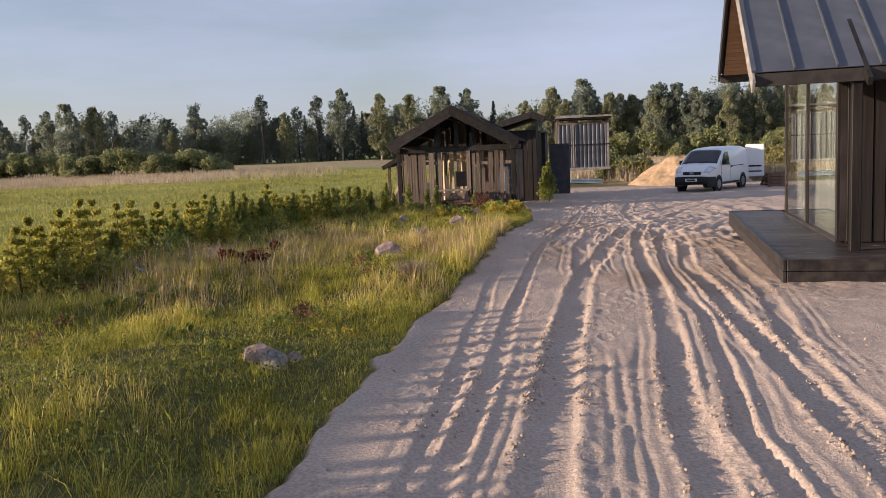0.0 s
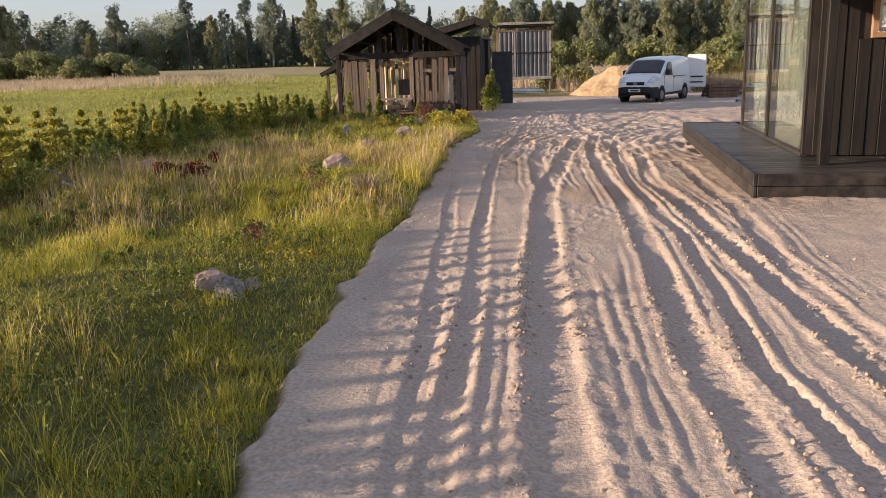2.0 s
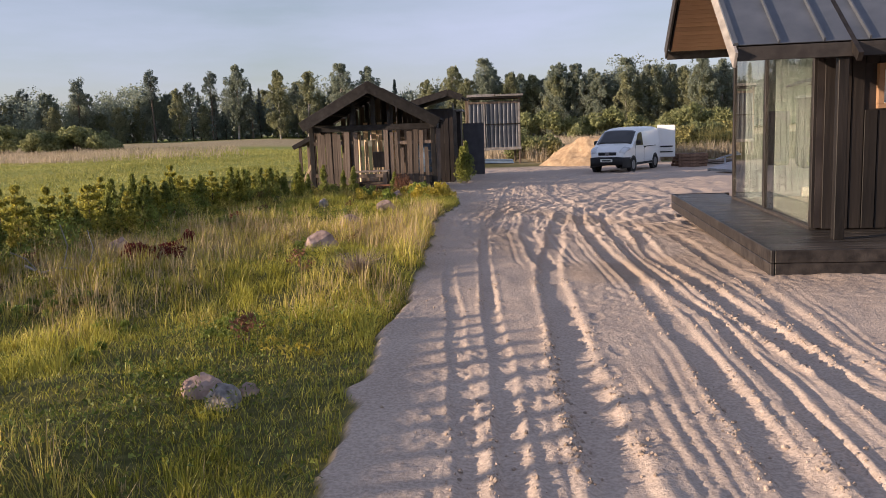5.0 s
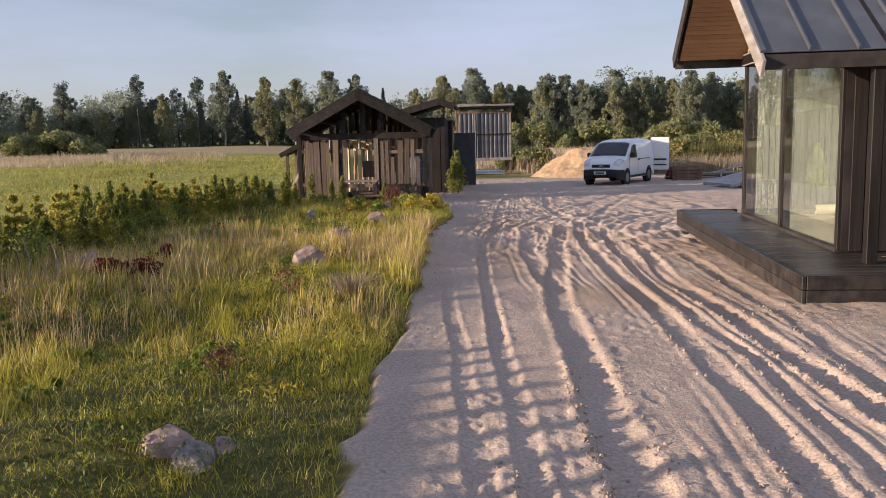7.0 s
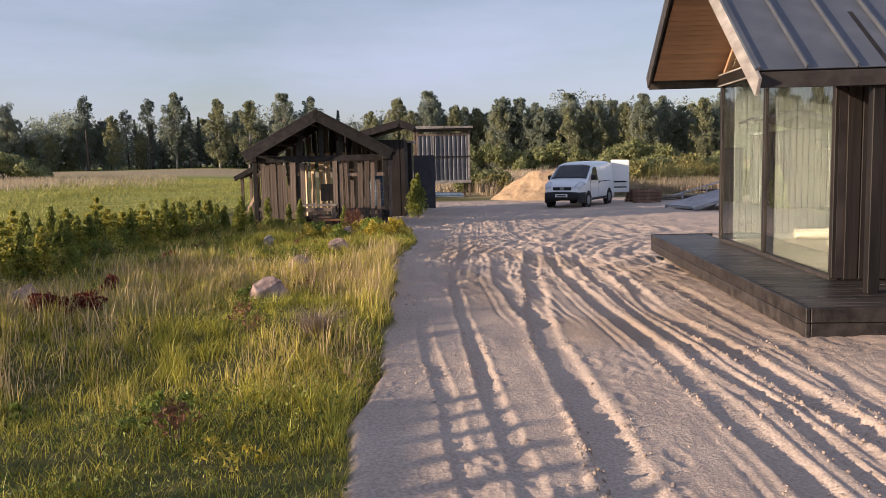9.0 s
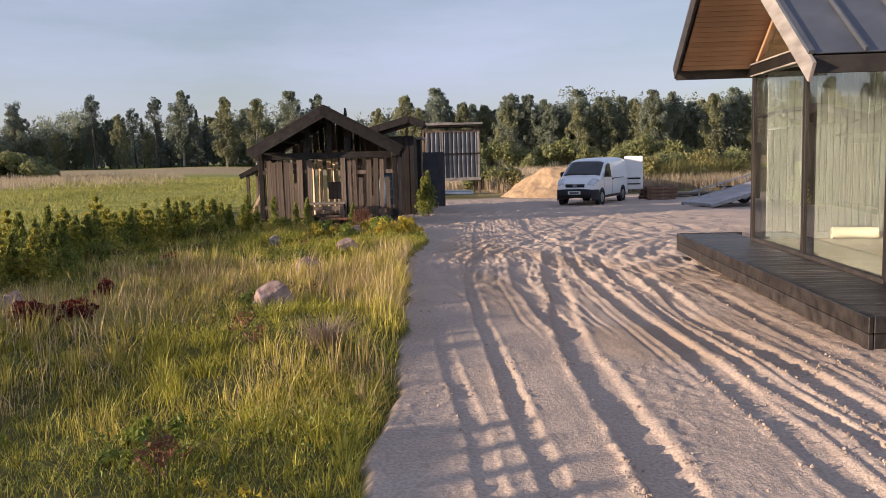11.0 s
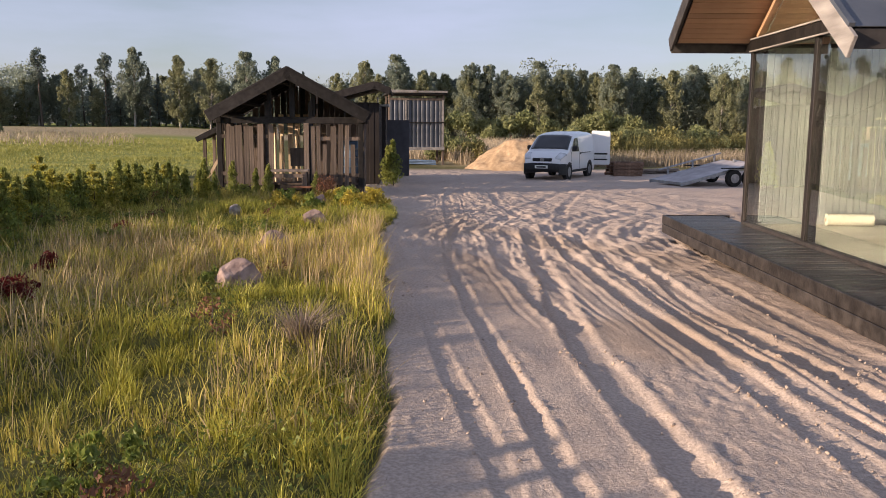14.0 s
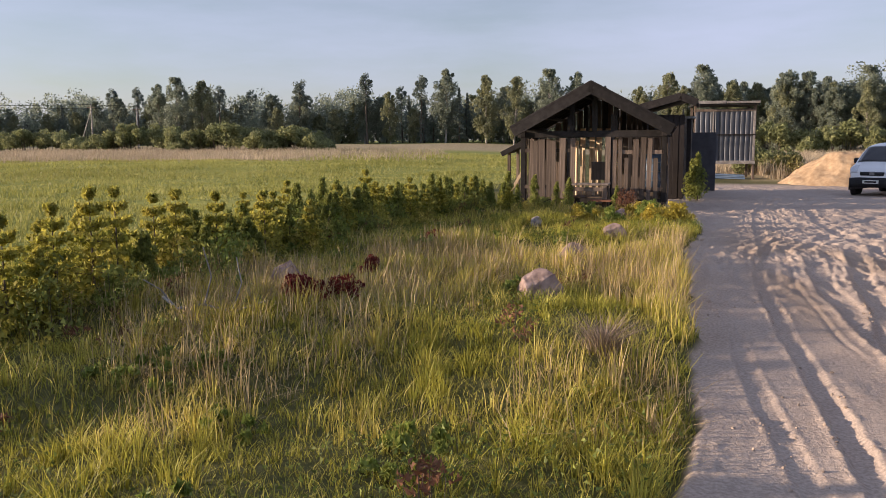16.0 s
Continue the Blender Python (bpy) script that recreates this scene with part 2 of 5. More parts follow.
M_PALESTRAW = mat("bleached_stalk", (0.38, 0.31, 0.22), (0.58, 0.48, 0.35), 0.4, 0.7, 0, rnd=0.25, island=True, glow=0.3, patch=0.15)
M_MEADOW = mat("meadow_blade", (0.31, 0.31, 0.08), (0.43, 0.415, 0.14), 0.25, 0.55, 0, rnd=0.17, island=True, glow=0.4)
M_HERB = mat("herb_leaf", (0.17, 0.23, 0.045), (0.33, 0.37, 0.09), 1.5, 0.5, 0, rnd=0.4, island=True, glow=0.35)
M_COVER = mat("clover_leaf", (0.11, 0.15, 0.03), (0.23, 0.26, 0.06), 1.5, 0.6, 0, rnd=0.4, island=True, glow=0.3)
M_RED = mat("red_leaf", (0.14, 0.02, 0.018), (0.26, 0.05, 0.04), 3, 0.6, 0, rnd=0.4, island=True, glow=0.3)
M_RUSSET = mat("russet_leaf", (0.16, 0.07, 0.04), (0.30, 0.15, 0.09), 3, 0.7, 0, rnd=0.4, island=True, glow=0.3)
M_YELLOW = mat("yellow_leaf", (0.42, 0.33, 0.045), (0.58, 0.48, 0.10), 3, 0.6, 0, rnd=0.3, island=True, glow=0.35)
M_THUJA = mat("thuja_green", (0.18, 0.21, 0.055), (0.38, 0.39, 0.105), 2.5, 0.7, 0, rnd=0.45, island=True, glow=0.48)
M_SPRUCE = mat("yellowed_needles", (0.30, 0.30, 0.055), (0.56, 0.49, 0.115), 2.5, 0.7, 0, rnd=0.4, island=True, glow=0.5)
# far-tree leaves paled towards blue-grey: distance haze put into the base colour
M_CROWN = mat("hazed_mixed_leaf", (0.22, 0.26, 0.215), (0.33, 0.365, 0.275), 0.35, 0.7, 0, rnd=0.3, island=True, glow=0.5)
M_CROWN_D = mat("hazed_dark_needle", (0.15, 0.19, 0.175), (0.24, 0.275, 0.235), 0.35, 0.7, 0, rnd=0.35, island=True, glow=0.35)
M_CROWN_Y = mat("hazed_turning_leaf", (0.22, 0.24, 0.15), (0.34, 0.345, 0.20), 0.35, 0.7, 0, rnd=0.35, island=True, glow=0.42)
M_WILLOW = mat("willow_leaf", (0.20, 0.225, 0.10), (0.34, 0.35, 0.17), 0.35, 0.7, 0, rnd=0.35, island=True, glow=0.42)
M_REED = mat("reed_leaf", (0.20, 0.19, 0.07), (0.42, 0.37, 0.15), 0.6, 0.7, 0, rnd=0.4, island=True, glow=0.3)
M_BLUE = mat("blue_plastic", (0.16, 0.24, 0.36), (0.25, 0.33, 0.45), 5, 0.5, 0.05)


# ---------------------------------------------------------------- builders
def cuboid(bm, size, at, rot=None):
    """A box of that size, centred at 'at' and turned by rot, added to bm."""
    m = Matrix.Translation(at) @ (rot if rot is not None else Matrix.Identity(4)) @ Matrix.Diagonal((*size, 1))
    return bmesh.ops.create_cube(bm, size=1, matrix=m)["verts"]


def rod(bm, a, b, r1, r2=None, seg=8):
    a, b = Vector(a), Vector(b)
    d = b - a
    m = Matrix.Translation((a + b) / 2) @ d.to_track_quat("Z", "Y").to_matrix().to_4x4()
    bmesh.ops.create_cone(bm, cap_ends=True, segments=seg, radius1=r1, radius2=r1 if r2 is None else r2, depth=d.length, matrix=m)


def soften(bm, w, seg=1):
    bmesh.ops.bevel(bm, geom=bm.edges[:], offset=w, segments=seg, affect="EDGES", clamp_overlap=True)


def mesh_of(name, bm, material, smooth=False):
    me = bpy.data.meshes.new(name)
    bmesh.ops.recalc_face_normals(bm, faces=bm.faces[:])
    bm.to_mesh(me)
    bm.free()
    me.materials.append(material)
    if smooth:
        me.polygons.foreach_set("use_smooth", [True] * len(me.polygons))
    return me


def part(name, bm, material, parent=None, label="", smooth=False):
    ob = new(name, mesh_of(name, bm, material, smooth))
    if parent is not None:
        ob.parent = parent
    return tagged(ob, label)


def piece(name, me, parent, m):
    ob = new(name, me)
    ob.parent = parent
    ob.matrix_basis = m
    return ob


def thing(name, m, label, category, group="", kind=""):
    ob = new(name)
    ob.matrix_basis = m
    ob.empty_display_size = 0.2
    return tagged(ob, label, category, group, kind)


def boxes(name, material, parent, *items, w=0.0, label=""):
    """One mesh out of boxes given as (size, place) or (size, place, rotation)."""
    bm = bmesh.new()
    for it in items:
        cuboid(bm, *it)
    if w:
        soften(bm, w)
    return part(name, bm, material, parent, label)


def soup(name, verts, faces_n, material):
    """A mesh out of loose polygons: verts (n, k, 3), k corners each."""
    n, k = verts.shape[:2]
    me = bpy.data.meshes.new(name)
    me.vertices.add(n * k)
    me.vertices.foreach_set("co", verts.reshape(-1).astype(np.float32))
    me.loops.add(n * k)
    me.loops.foreach_set("vertex_index", np.arange(n * k, dtype=np.int32))
    me.polygons.add(n)
    me.polygons.foreach_set("loop_start", np.arange(0, n * k, k, dtype=np.int32))
    me.update(calc_edges=True)
    me.materials.append(material)
    return me


rng = np.random.default_rng(7)


GRIDS = {}


def lattice(seed, x, y):
    """Smooth value noise, -1 to 1, at unit spacing."""
    if seed not in GRIDS:
        GRIDS[seed] = np.random.default_rng(seed).uniform(-1, 1, (256, 256))
    g = GRIDS[seed]
    xi, yi = np.floor(x).astype(int), np.floor(y).astype(int)
    fx, fy = x - xi, y - yi
    fx, fy = fx * fx * (3 - 2 * fx), fy * fy * (3 - 2 * fy)
    a, b = g[xi % 256, yi % 256], g[(xi + 1) % 256, yi % 256]
    c, d = g[xi % 256, (yi + 1) % 256], g[(xi + 1) % 256, (yi + 1) % 256]
    return (a * (1 - fx) + b * fx) * (1 - fy) + (c * (1 - fx) + d * fx) * fy


def step(a, b, v):
    t = np.clip((v - a) / (b - a), 0, 1)
    return t * t * (3 - 2 * t)


# ---------------------------------------------------------------- ground
VERGE_Y = (-40, 2, 4.3, 6.5, 7.6, 8.7, 9.8, 11.2, 12.3, 13.8, 16.4, 19.3, 20.9, 22.5, 24.2, 26.1, 60)
VERGE_X = (-0.65, -0.66, -0.72, -0.62, -0.55, -0.37, -0.29, -0.17, -0.12, -0.02, 0.0, 0.55, 0.76, 0.82, 0.55, 0.40, 0.40)
# each track: (y..., x...), half width, depth, berm
TRACKS = (
    ((-3, 3.2, 5.3, 6.1, 7.4, 9.3, 12), (0.0, -0.05, 0.02, 0.02, 0.05, 0.09, 0.2), 0.065, 0.045, 0.022),
    ((-3, 3.2, 4.6, 6, 7.3, 9.6, 11.5, 13.9, 16.2, 18.9, 22.2), (0.0, 0.07, 0.17, 0.27, 0.36, 0.48, 0.62, 0.80, 1.1, 1.76, 2.9), 0.07, 0.06, 0.03),
    ((-3, 3.2, 4.1, 5.3, 6.9, 8.2, 9.6, 11.5, 12.5, 14.3, 18), (0.40, 0.56, 0.63, 0.71, 0.87, 1.0, 1.16, 1.48, 1.7, 1.99, 2.8), 0.125, 0.08, 0.05),
    ((-3, 3.2, 4, 5.3, 6.9, 8.3, 10.2, 12.5, 15.5, 19), (1.1, 1.29, 1.36, 1.5, 1.72, 1.9, 2.09, 2.3, 2.66, 3.3), 0.10, 0.075, 0.045),
    ((-3, 4.2, 5.2, 6, 6.7, 7.5, 8.7, 10.9, 14, 18), (1.35, 1.65, 1.8, 1.93, 2.04, 2.14, 2.22, 2.42, 2.8, 3.6), 0.06, 0.06, 0.035),
    ((-3, 4.4, 5.5, 6.6, 7.7, 8.5, 10.1, 11.2, 15), (1.95, 2.17, 2.28, 2.37, 2.47, 2.52, 2.66, 2.76, 3.4), 0.10, 0.075, 0.045),
    ((-3, 5, 6.6, 7.8, 8.8, 10.7, 14), (2.1, 2.4, 2.62, 2.88, 3.05, 3.30, 3.7), 0.09, 0.05, 0.03),
    ((11, 14, 18, 22, 27, 33), (1.3, 1.5, 2.1, 3.6, 6.0, 9.5), 0.12, 0.06, 0.035),
    ((11, 14, 18, 22, 27, 33), (2.6, 2.9, 3.4, 4.6, 6.6, 9.0), 0.12, 0.06, 0.035),
    ((14, 18, 22, 26, 32, 40), (0.9, 1.5, 2.0, 2.6, 3.9, 5.2), 0.11, 0.05, 0.03),
    ((15, 19, 23, 28, 36), (3.2, 3.2, 3.4, 4.2, 6.4), 0.11, 0.05, 0.03),
)


def base_level(x, y):
    g = 0.15 - 0.0175 * np.clip(y, -10, 36)
    w = step(5, -30, x)
    return g + w * 0.013 * np.clip(y - 25, 0, 130)


def verge_at(y):
    return np.interp(y, VERGE_Y, VERGE_X) + 0.045 * lattice(3, y * 2.3, y * 0 + 5) + 0.03 * lattice(4, y * 6.1, y * 0 + 2)


def sand_mask(x, y):
    edge = verge_at(y)
    s = step(-0.03, 0.05, x - edge)
    far = step(44, 41.5, y + 0.9 * lattice(8, x * 0.4, y * 0.4) + 0.10 * (x - 6))
    right = step(30, 24, x + 2 * lattice(9, y * 0.3, x * 0.1))
    return s * far * right * step(-60, -50, y)


def ground_z(x, y):
    x, y = np.asarray(x, float), np.asarray(y, float)
    z = base_level(x, y)
    sand = sand_mask(x, y)
    near = step(60, 30, np.hypot(x, y))
    h = 0.014 * lattice(11, x * 1.7, y * 1.2) + 0.006 * lattice(12, x * 4.3, y * 3.1) + 0.003 * lattice(13, x * 11, y * 8)
    rough = step(0.0, 0.6, lattice(14, x * 0.6 + 3, y * 0.35)) + step(2.4, 3.4, x) * step(7, 9, y)
    h = h + np.clip(rough, 0, 1) * (0.006 * lattice(15, x * 13, y * 11) + 0.006 * lattice(16, x * 24, y * 22))
    grit = np.clip(lattice(17, x * 37, y * 33) - 0.2, 0, 1)
    crumb = 0.006 * grit * step(-0.3, 0.4, lattice(19, x * 2.1, y * 1.3))
    clods = np.clip(lattice(145, x * 21, y * 19) + 0.5 * lattice(147, x * 41, y * 43), -0.2, 1.2)
    for k, (ys, xs, half, depth, berm) in enumerate(TRACKS):
        c = np.interp(y, ys, xs) + 0.02 * lattice(20 + k, y * 1.4, y * 0)
        d = (x - c) / half
        ragged = np.abs(d) + 0.10 * lattice(80 + k, y * 9, np.sign(d) * 3.5) + 0.07 * lattice(100 + k, y * 23, np.sign(d) * 5.5)
        live = step(ys[0] - 1, ys[0] + 0.5, y) * step(ys[-1] + 1, ys[-1] - 1.5, y) * (0.8 + 0.25 * lattice(40 + k, y * 0.8, y * 0))
        groove = -0.42 * depth * np.exp(-np.clip(ragged, 0, 3) ** 7)
        side = np.where(d < 0, 1.0, 0.55)
        ridge = berm * side * np.exp(-((ragged - 1.38) / 0.30) ** 2) * (0.28 + 0.55 * clods * step(-0.5, 0.5, lattice(60 + k, y * 1.1, y * 0)))
        lug = 0.003 * np.sin(y * 2 * math.pi / 0.13 + 3 * d) * np.exp(-np.clip(d, -3, 3) ** 4) * (lattice(90 + k, y * 0.7, y * 0) > -0.1)
        fine = sum(-0.009 * np.exp(-((x - c - off) / 0.022) ** 2) + 0.005 * np.exp(-((x - c - off - 0.045) / 0.025) ** 2) for off in (-2.7 * half, 2.5 * half, 3.3 * half))
        h = h + live * (groove + ridge + lug + fine * step(0.1, -0.3, lattice(130 + k, y * 0.25, y * 0)))
    # churned, criss-crossed sand farther on, with turning arcs
    churn = step(11, 17, y)
    arc = np.hypot(x - 10.5, y - 15.0)
    arc2 = np.hypot(x + 6.0, y - 24.0)
    h = h + 0.8 * churn * (0.014 * np.sin(arc * 2 * math.pi / 0.23 + 2 * lattice(151, x * 0.7, y * 0.7)) * step(-0.2, 0.3, lattice(152, x * 0.4, y * 0.3)) + 0.016 * np.clip(clods, 0, 1) + 0.026 * lattice(140, x * 1.3, y * 0.9) + 0.022 * lattice(141, x * 3.1, y * 2.3) + 0.020 * lattice(142, x * 6.5, y * 5.0) + 0.016 * lattice(148, x * 12, y * 7)
                     + 0.026 * np.sin(arc * 2 * math.pi / 0.62) * step(0.0, 0.5, lattice(143, x * 0.5, y * 0.35))
                     + 0.024 * np.sin(arc2 * 2 * math.pi / 0.75) * step(0.1, 0.5, lattice(144, x * 0.45 + 9, y * 0.3)))
    # clods thrown beside the ruts
    h = h + 0.016 * np.clip(clods - 0.5, 0, 1) * step(-0.1, 0.5, lattice(146, x * 1.4, y * 0.8))
    # prints of ribbed soles
    for k in range(13):
        fy, turn = 2.8 + 0.55 * k, 0.16 - 0.1 * (k % 3)
        fx = 0.80 + 0.075 * (fy - 3) + (0.09 if k % 2 else -0.07)
        u = (x - fx) * math.cos(turn) - (y - fy) * math.sin(turn)
        v = (x - fx) * math.sin(turn) + (y - fy) * math.cos(turn)
        r = np.hypot(u / 0.056, v / 0.15)
        sole = np.exp(-np.clip(r, 0, 3) ** 8)
        h = h + sole * (-0.006 + 0.0025 * np.sin(np.hypot(u, v - 0.05) * 2 * math.pi / 0.026)) + 0.003 * np.exp(-((r - 1.25) / 0.18) ** 2)
    h = h + step(-0.65, -0.45, x) * step(0.35, 0.15, x) * step(10.5, 8.5, y) * 0.005 * clods * step(0.0, 0.5, lattice(18, x * 3, y * 2))
    lumps = 0.115 * lattice(30, x * 0.8, y * 0.8) + 0.045 * lattice(31, x * 2.2, y * 2.2)
    turf = lumps * (0.35 + 0.65 * step(0.1, 0.9, verge_at(y) - x)) - 0.05 + 0.08 * step(8.5, 11, y)
    bank = 0.05 * step(0.0, -0.25, x - verge_at(y)) * step(8.5, 11, y)
    field = 0.10 * lattice(33, x * 0.12, y * 0.12)
    return z + near * (sand * (h + crumb) + (1 - sand) * (turf + bank)) + (1 - near) * (1 - sand) * field


def axis(*runs):
    """Grid lines: runs of (start, stop, first step, last step)."""
    v = []
    for a, b, s0, s1 in runs:
        p = a
        while p < b - 1e-6:
            v.append(p)
            p += s0 + (s1 - s0) * (p - a) / (b - a)
    v.append(runs[-1][1])
    return np.array(v)


gx = axis((-1800, -150, 250, 60), (-150, -20, 16, 2.5), (-20, -2, 1.2, 0.16), (-2, -0.8, 0.12, 0.03), (-0.8, 2.6, 0.016, 0.016), (2.6, 3.6, 0.02, 0.03), (3.6, 9, 0.03, 0.09), (9, 30, 0.3, 1.2), (30, 150, 2.5, 16), (150, 1800, 60, 250))
gy = axis((-1500, -60, 250, 20), (-60, 1, 8, 0.4), (1, 2.6, 0.2, 0.04), (2.6, 9, 0.016, 0.028), (9, 14, 0.028, 0.06), (14, 24, 0.05, 0.09), (24, 46, 0.09, 0.3), (46, 160, 0.8, 8), (160, 2500, 30, 300))
X, Y = np.meshgrid(gx, gy)
Z = ground_z(X, Y)
nx, ny = len(gx), len(gy)
idx = np.arange(nx * ny).reshape(ny, nx)
quads = np.stack([idx[:-1, :-1], idx[:-1, 1:], idx[1:, 1:], idx[1:, :-1]], -1).reshape(-1)
gm = bpy.data.meshes.new("ground")
gm.vertices.add(nx * ny)
gm.vertices.foreach_set("co", np.stack([X, Y, Z], -1).reshape(-1).astype(np.float32))
gm.loops.add(len(quads))
gm.loops.foreach_set("vertex_index", quads.astype(np.int32))
gm.polygons.add(len(quads) // 4)
gm.polygons.foreach_set("loop_start", np.arange(0, len(quads), 4, dtype=np.int32))
gm.update(calc_edges=True)
gm.polygons.foreach_set("use_smooth", np.ones(len(quads) // 4, bool))
gm.materials.append(M_GROUND)
dry_mask = step(62, 68, Y + 4 * lattice(50, X * 0.05, Y * 0.05)) * step(-20, -34, X + 0.5 * (Y - 70)) * step(104, 96, Y)
dry_mask = np.maximum(dry_mask, step(100, 108, Y) * step(150, 140, Y))
dry_mask = np.maximum(dry_mask, step(43, 47, Y) * step(3, 8, X + 0.1 * (Y - 45)))
damp_mask = np.clip(step(0.1, 0.55, lattice(51, X * 1.1, Y * 0.5)) * step(7, 10, Y) * step(24, 18, Y) * step(0.5, 1.2, X), 0, 1) * 0.6
for key, v in (("sand", sand_mask(X, Y)), ("dry", dry_mask), ("damp", damp_mask), ("meadow", step(-5.6, -7.0, X))):
    at = gm.attributes.new(key, "FLOAT", "POINT")
    at.data.foreach_set("value", v.reshape(-1).astype(np.float32))
ground = tagged(new("ground", gm), "pale sandy track with tyre ruts beside rough grass", "ground", kind="structure")


def gz(x, y):
    return float(ground_z(x, y))


# dry clods broken from the edges of the ruts
def lumps_of_sand(n, seed):
    g = np.random.default_rng(seed)
    pick = g.choice(7, n, p=(0.05, 0.08, 0.33, 0.2, 0.1, 0.16, 0.08))
    y = 2.6 + 10.5 * g.random(n) ** 1.5
    side = np.where(g.random(n) < 0.72, -1.0, 1.0)
    x = np.zeros(n)
    for k, (ys, xs, half, depth, berm) in enumerate(TRACKS[:7]):
        c = np.interp(y, ys, xs) + 0.02 * lattice(20 + k, y * 1.4, y * 0)
        x = np.where(pick == k, c + side * half * (1.3 + 0.28 * g.normal(size=n)), x)
    loose = g.random(n) < 0.12
    x = np.where(loose, g.uniform(-0.5, 3.4, n), x)
    keep = (x > verge_at(y) + 0.02) & (lattice(146, x * 1.4, y * 0.8) + 0.5 * lattice(149, y * 2.3, pick * 7.0) > g.uniform(-0.5, 0.5, n))
    x, y = x[keep], y[keep]
    n = len(x)
    r = 0.004 + 0.010 * g.random(n) ** 3.5
    ball = bmesh.new()
    bmesh.ops.create_icosphere(ball, subdivisions=1, radius=1)
    v = np.array([p.co for p in ball.verts])
    f = np.array([[p.index for p in q.verts] for q in ball.faces])
    ball.free()
    p = v[None] * g.uniform(0.6, 1.3, (n, len(v), 1)) * (r[:, None] * g.uniform(0.7, 1.3, (n, 3)))[:, None] + np.stack([x, y, ground_z(x, y) + 0.35 * r], -1)[:, None]
    return soup("sand_clods", p[:, f].reshape(-1, 3, 3), 3, M_CLOD)


tagged(new("sand_clods", lumps_of_sand(9000, 41)), "small dry clods of sand along the tyre ruts", "sand clods", kind="stuff")


# ---------------------------------------------------------------- house with glazed gable
# local axes: x to the east along the ridge, y north along the gable, origin at the deck's near corner
H = pose(3.42, 9.36, 0, 0, 0, -9.2)
DECK_Z, WALL_V, U0, U1, UB = 0.235, 0.91, 1.68, 5.96, 3.90
EAVE_N, EAVE_F, RIDGE_U, RIDGE_Z, EDGE_V, EAST = 0.72, 6.13, 3.73, 4.53, -0.21, 9.0
PITCH = math.atan2(RIDGE_Z - 2.42, RIDGE_U - EAVE_N)

deck = thing("deck", H, "dark stained wooden deck around the glazed cabin, weathered boards", "deck")
for k in range(2):
    boxes("fascia_board", M_DECK, deck, ((0.04, 7.05, 0.135), (0.02, 3.525, 0.045 + 0.14 * k)), w=0.006)
    boxes("fascia_board", M_DECK, deck, ((EAST, 0.04, 0.135), (EAST / 2 + 0.045, 0.02, 0.045 + 0.14 * k)), w=0.006)
    boxes("fascia_board", M_DECK, deck, ((1.0, 0.04, 0.135), (0.545, 7.03, 0.045 + 0.14 * k)), w=0.006)
boxes("joist_frame", M_BLACK, deck, ((0.82, 6.9, 0.16), (0.48, 3.5, 0.10)), ((8.0, 1.5, 0.16), (4.95, 0.84, 0.10)))
for length, first, count in ((EAST - 0.1, 0.10, 13), (0.90, 1.725, 43)):
    bm = bmesh.new()
    cuboid(bm, (length, 0.119, 0.028), (0, 0, 0))
    soften(bm, 0.004)
    plank = mesh_of("plank", bm, M_PLANK)
    for k in range(count):
        piece("plank", plank, deck, pose(0.045 + length / 2, first + 0.125 * k, DECK_Z - 0.008 + 0.0015 * (k % 3)))

house = thing("cabin", H, "dark timber cabin with glazed gable and grey steel roof", "cabin")
FLOOR = 0.262
boxes("floor", M_SCREED, house, ((EAST - 1.0, U1 - U0 - 0.1, 0.2), (WALL_V + (EAST - 1.0) / 2 + 0.07, (U0 + U1) / 2, FLOOR - 0.1)), label="pale floor")


def under_roof(u, drop=0.24):
    """Height of the roof's underside at u."""
    return (RIDGE_Z - math.tan(PITCH) * abs(u - RIDGE_U)) - drop


BEAM_Z = 2.66
for u in (U0, UB, U1):
    boxes("post", M_TIMBER, house, ((0.15, 0.085, BEAM_Z - FLOOR), (WALL_V + 0.035, u, (FLOOR + BEAM_Z) / 2)), w=0.006)
boxes("sill", M_FASCIA, house, ((0.10, U1 - U0, 0.05), (WALL_V, (U0 + U1) / 2, FLOOR + 0.0)), w=0.004)
boxes("beam", M_TIMBER, house, ((0.15, U1 - U0 + 0.5, 0.15), (WALL_V, (U0 + U1) / 2, BEAM_Z + 0.08)), w=0.006)
for a, b in ((U0, UB), (UB, U1)):
    pane = boxes("pane", M_GLASS, house, ((0.012, b - a - 0.08, BEAM_Z - FLOOR - 0.03), (WALL_V - 0.01, (a + b) / 2, (FLOOR + BEAM_Z) / 2 + 0.01)), label="clear window glass")
    pane.visible_shadow = False
# gable above the beam: king post, glazed triangle, pine rafters
boxes("king_post", M_PINE, house, ((0.10, 0.12, 4.1 - BEAM_Z - 0.15), (WALL_V, RIDGE_U, (4.1 + BEAM_Z + 0.15) / 2)), w=0.004)
bm = bmesh.new()
tri = [(WALL_V + 0.02, U0 + 0.1, BEAM_Z + 0.16), (WALL_V + 0.02, U1 - 0.25, BEAM_Z + 0.16), (WALL_V + 0.02, RIDGE_U, under_roof(RIDGE_U))]
bm.faces.new([bm.verts.new(p) for p in tri])
ext = bmesh.ops.extrude_face_region(bm, geom=bm.faces[:])
bmesh.ops.translate(bm, verts=[v for v in ext["geom"] if isinstance(v, bmesh.types.BMVert)], vec=(0.03, 0, 0))
gable = part("gable_pane", bm, M_GLASS, house, "clear gable glass")
gable.visible_shadow = False
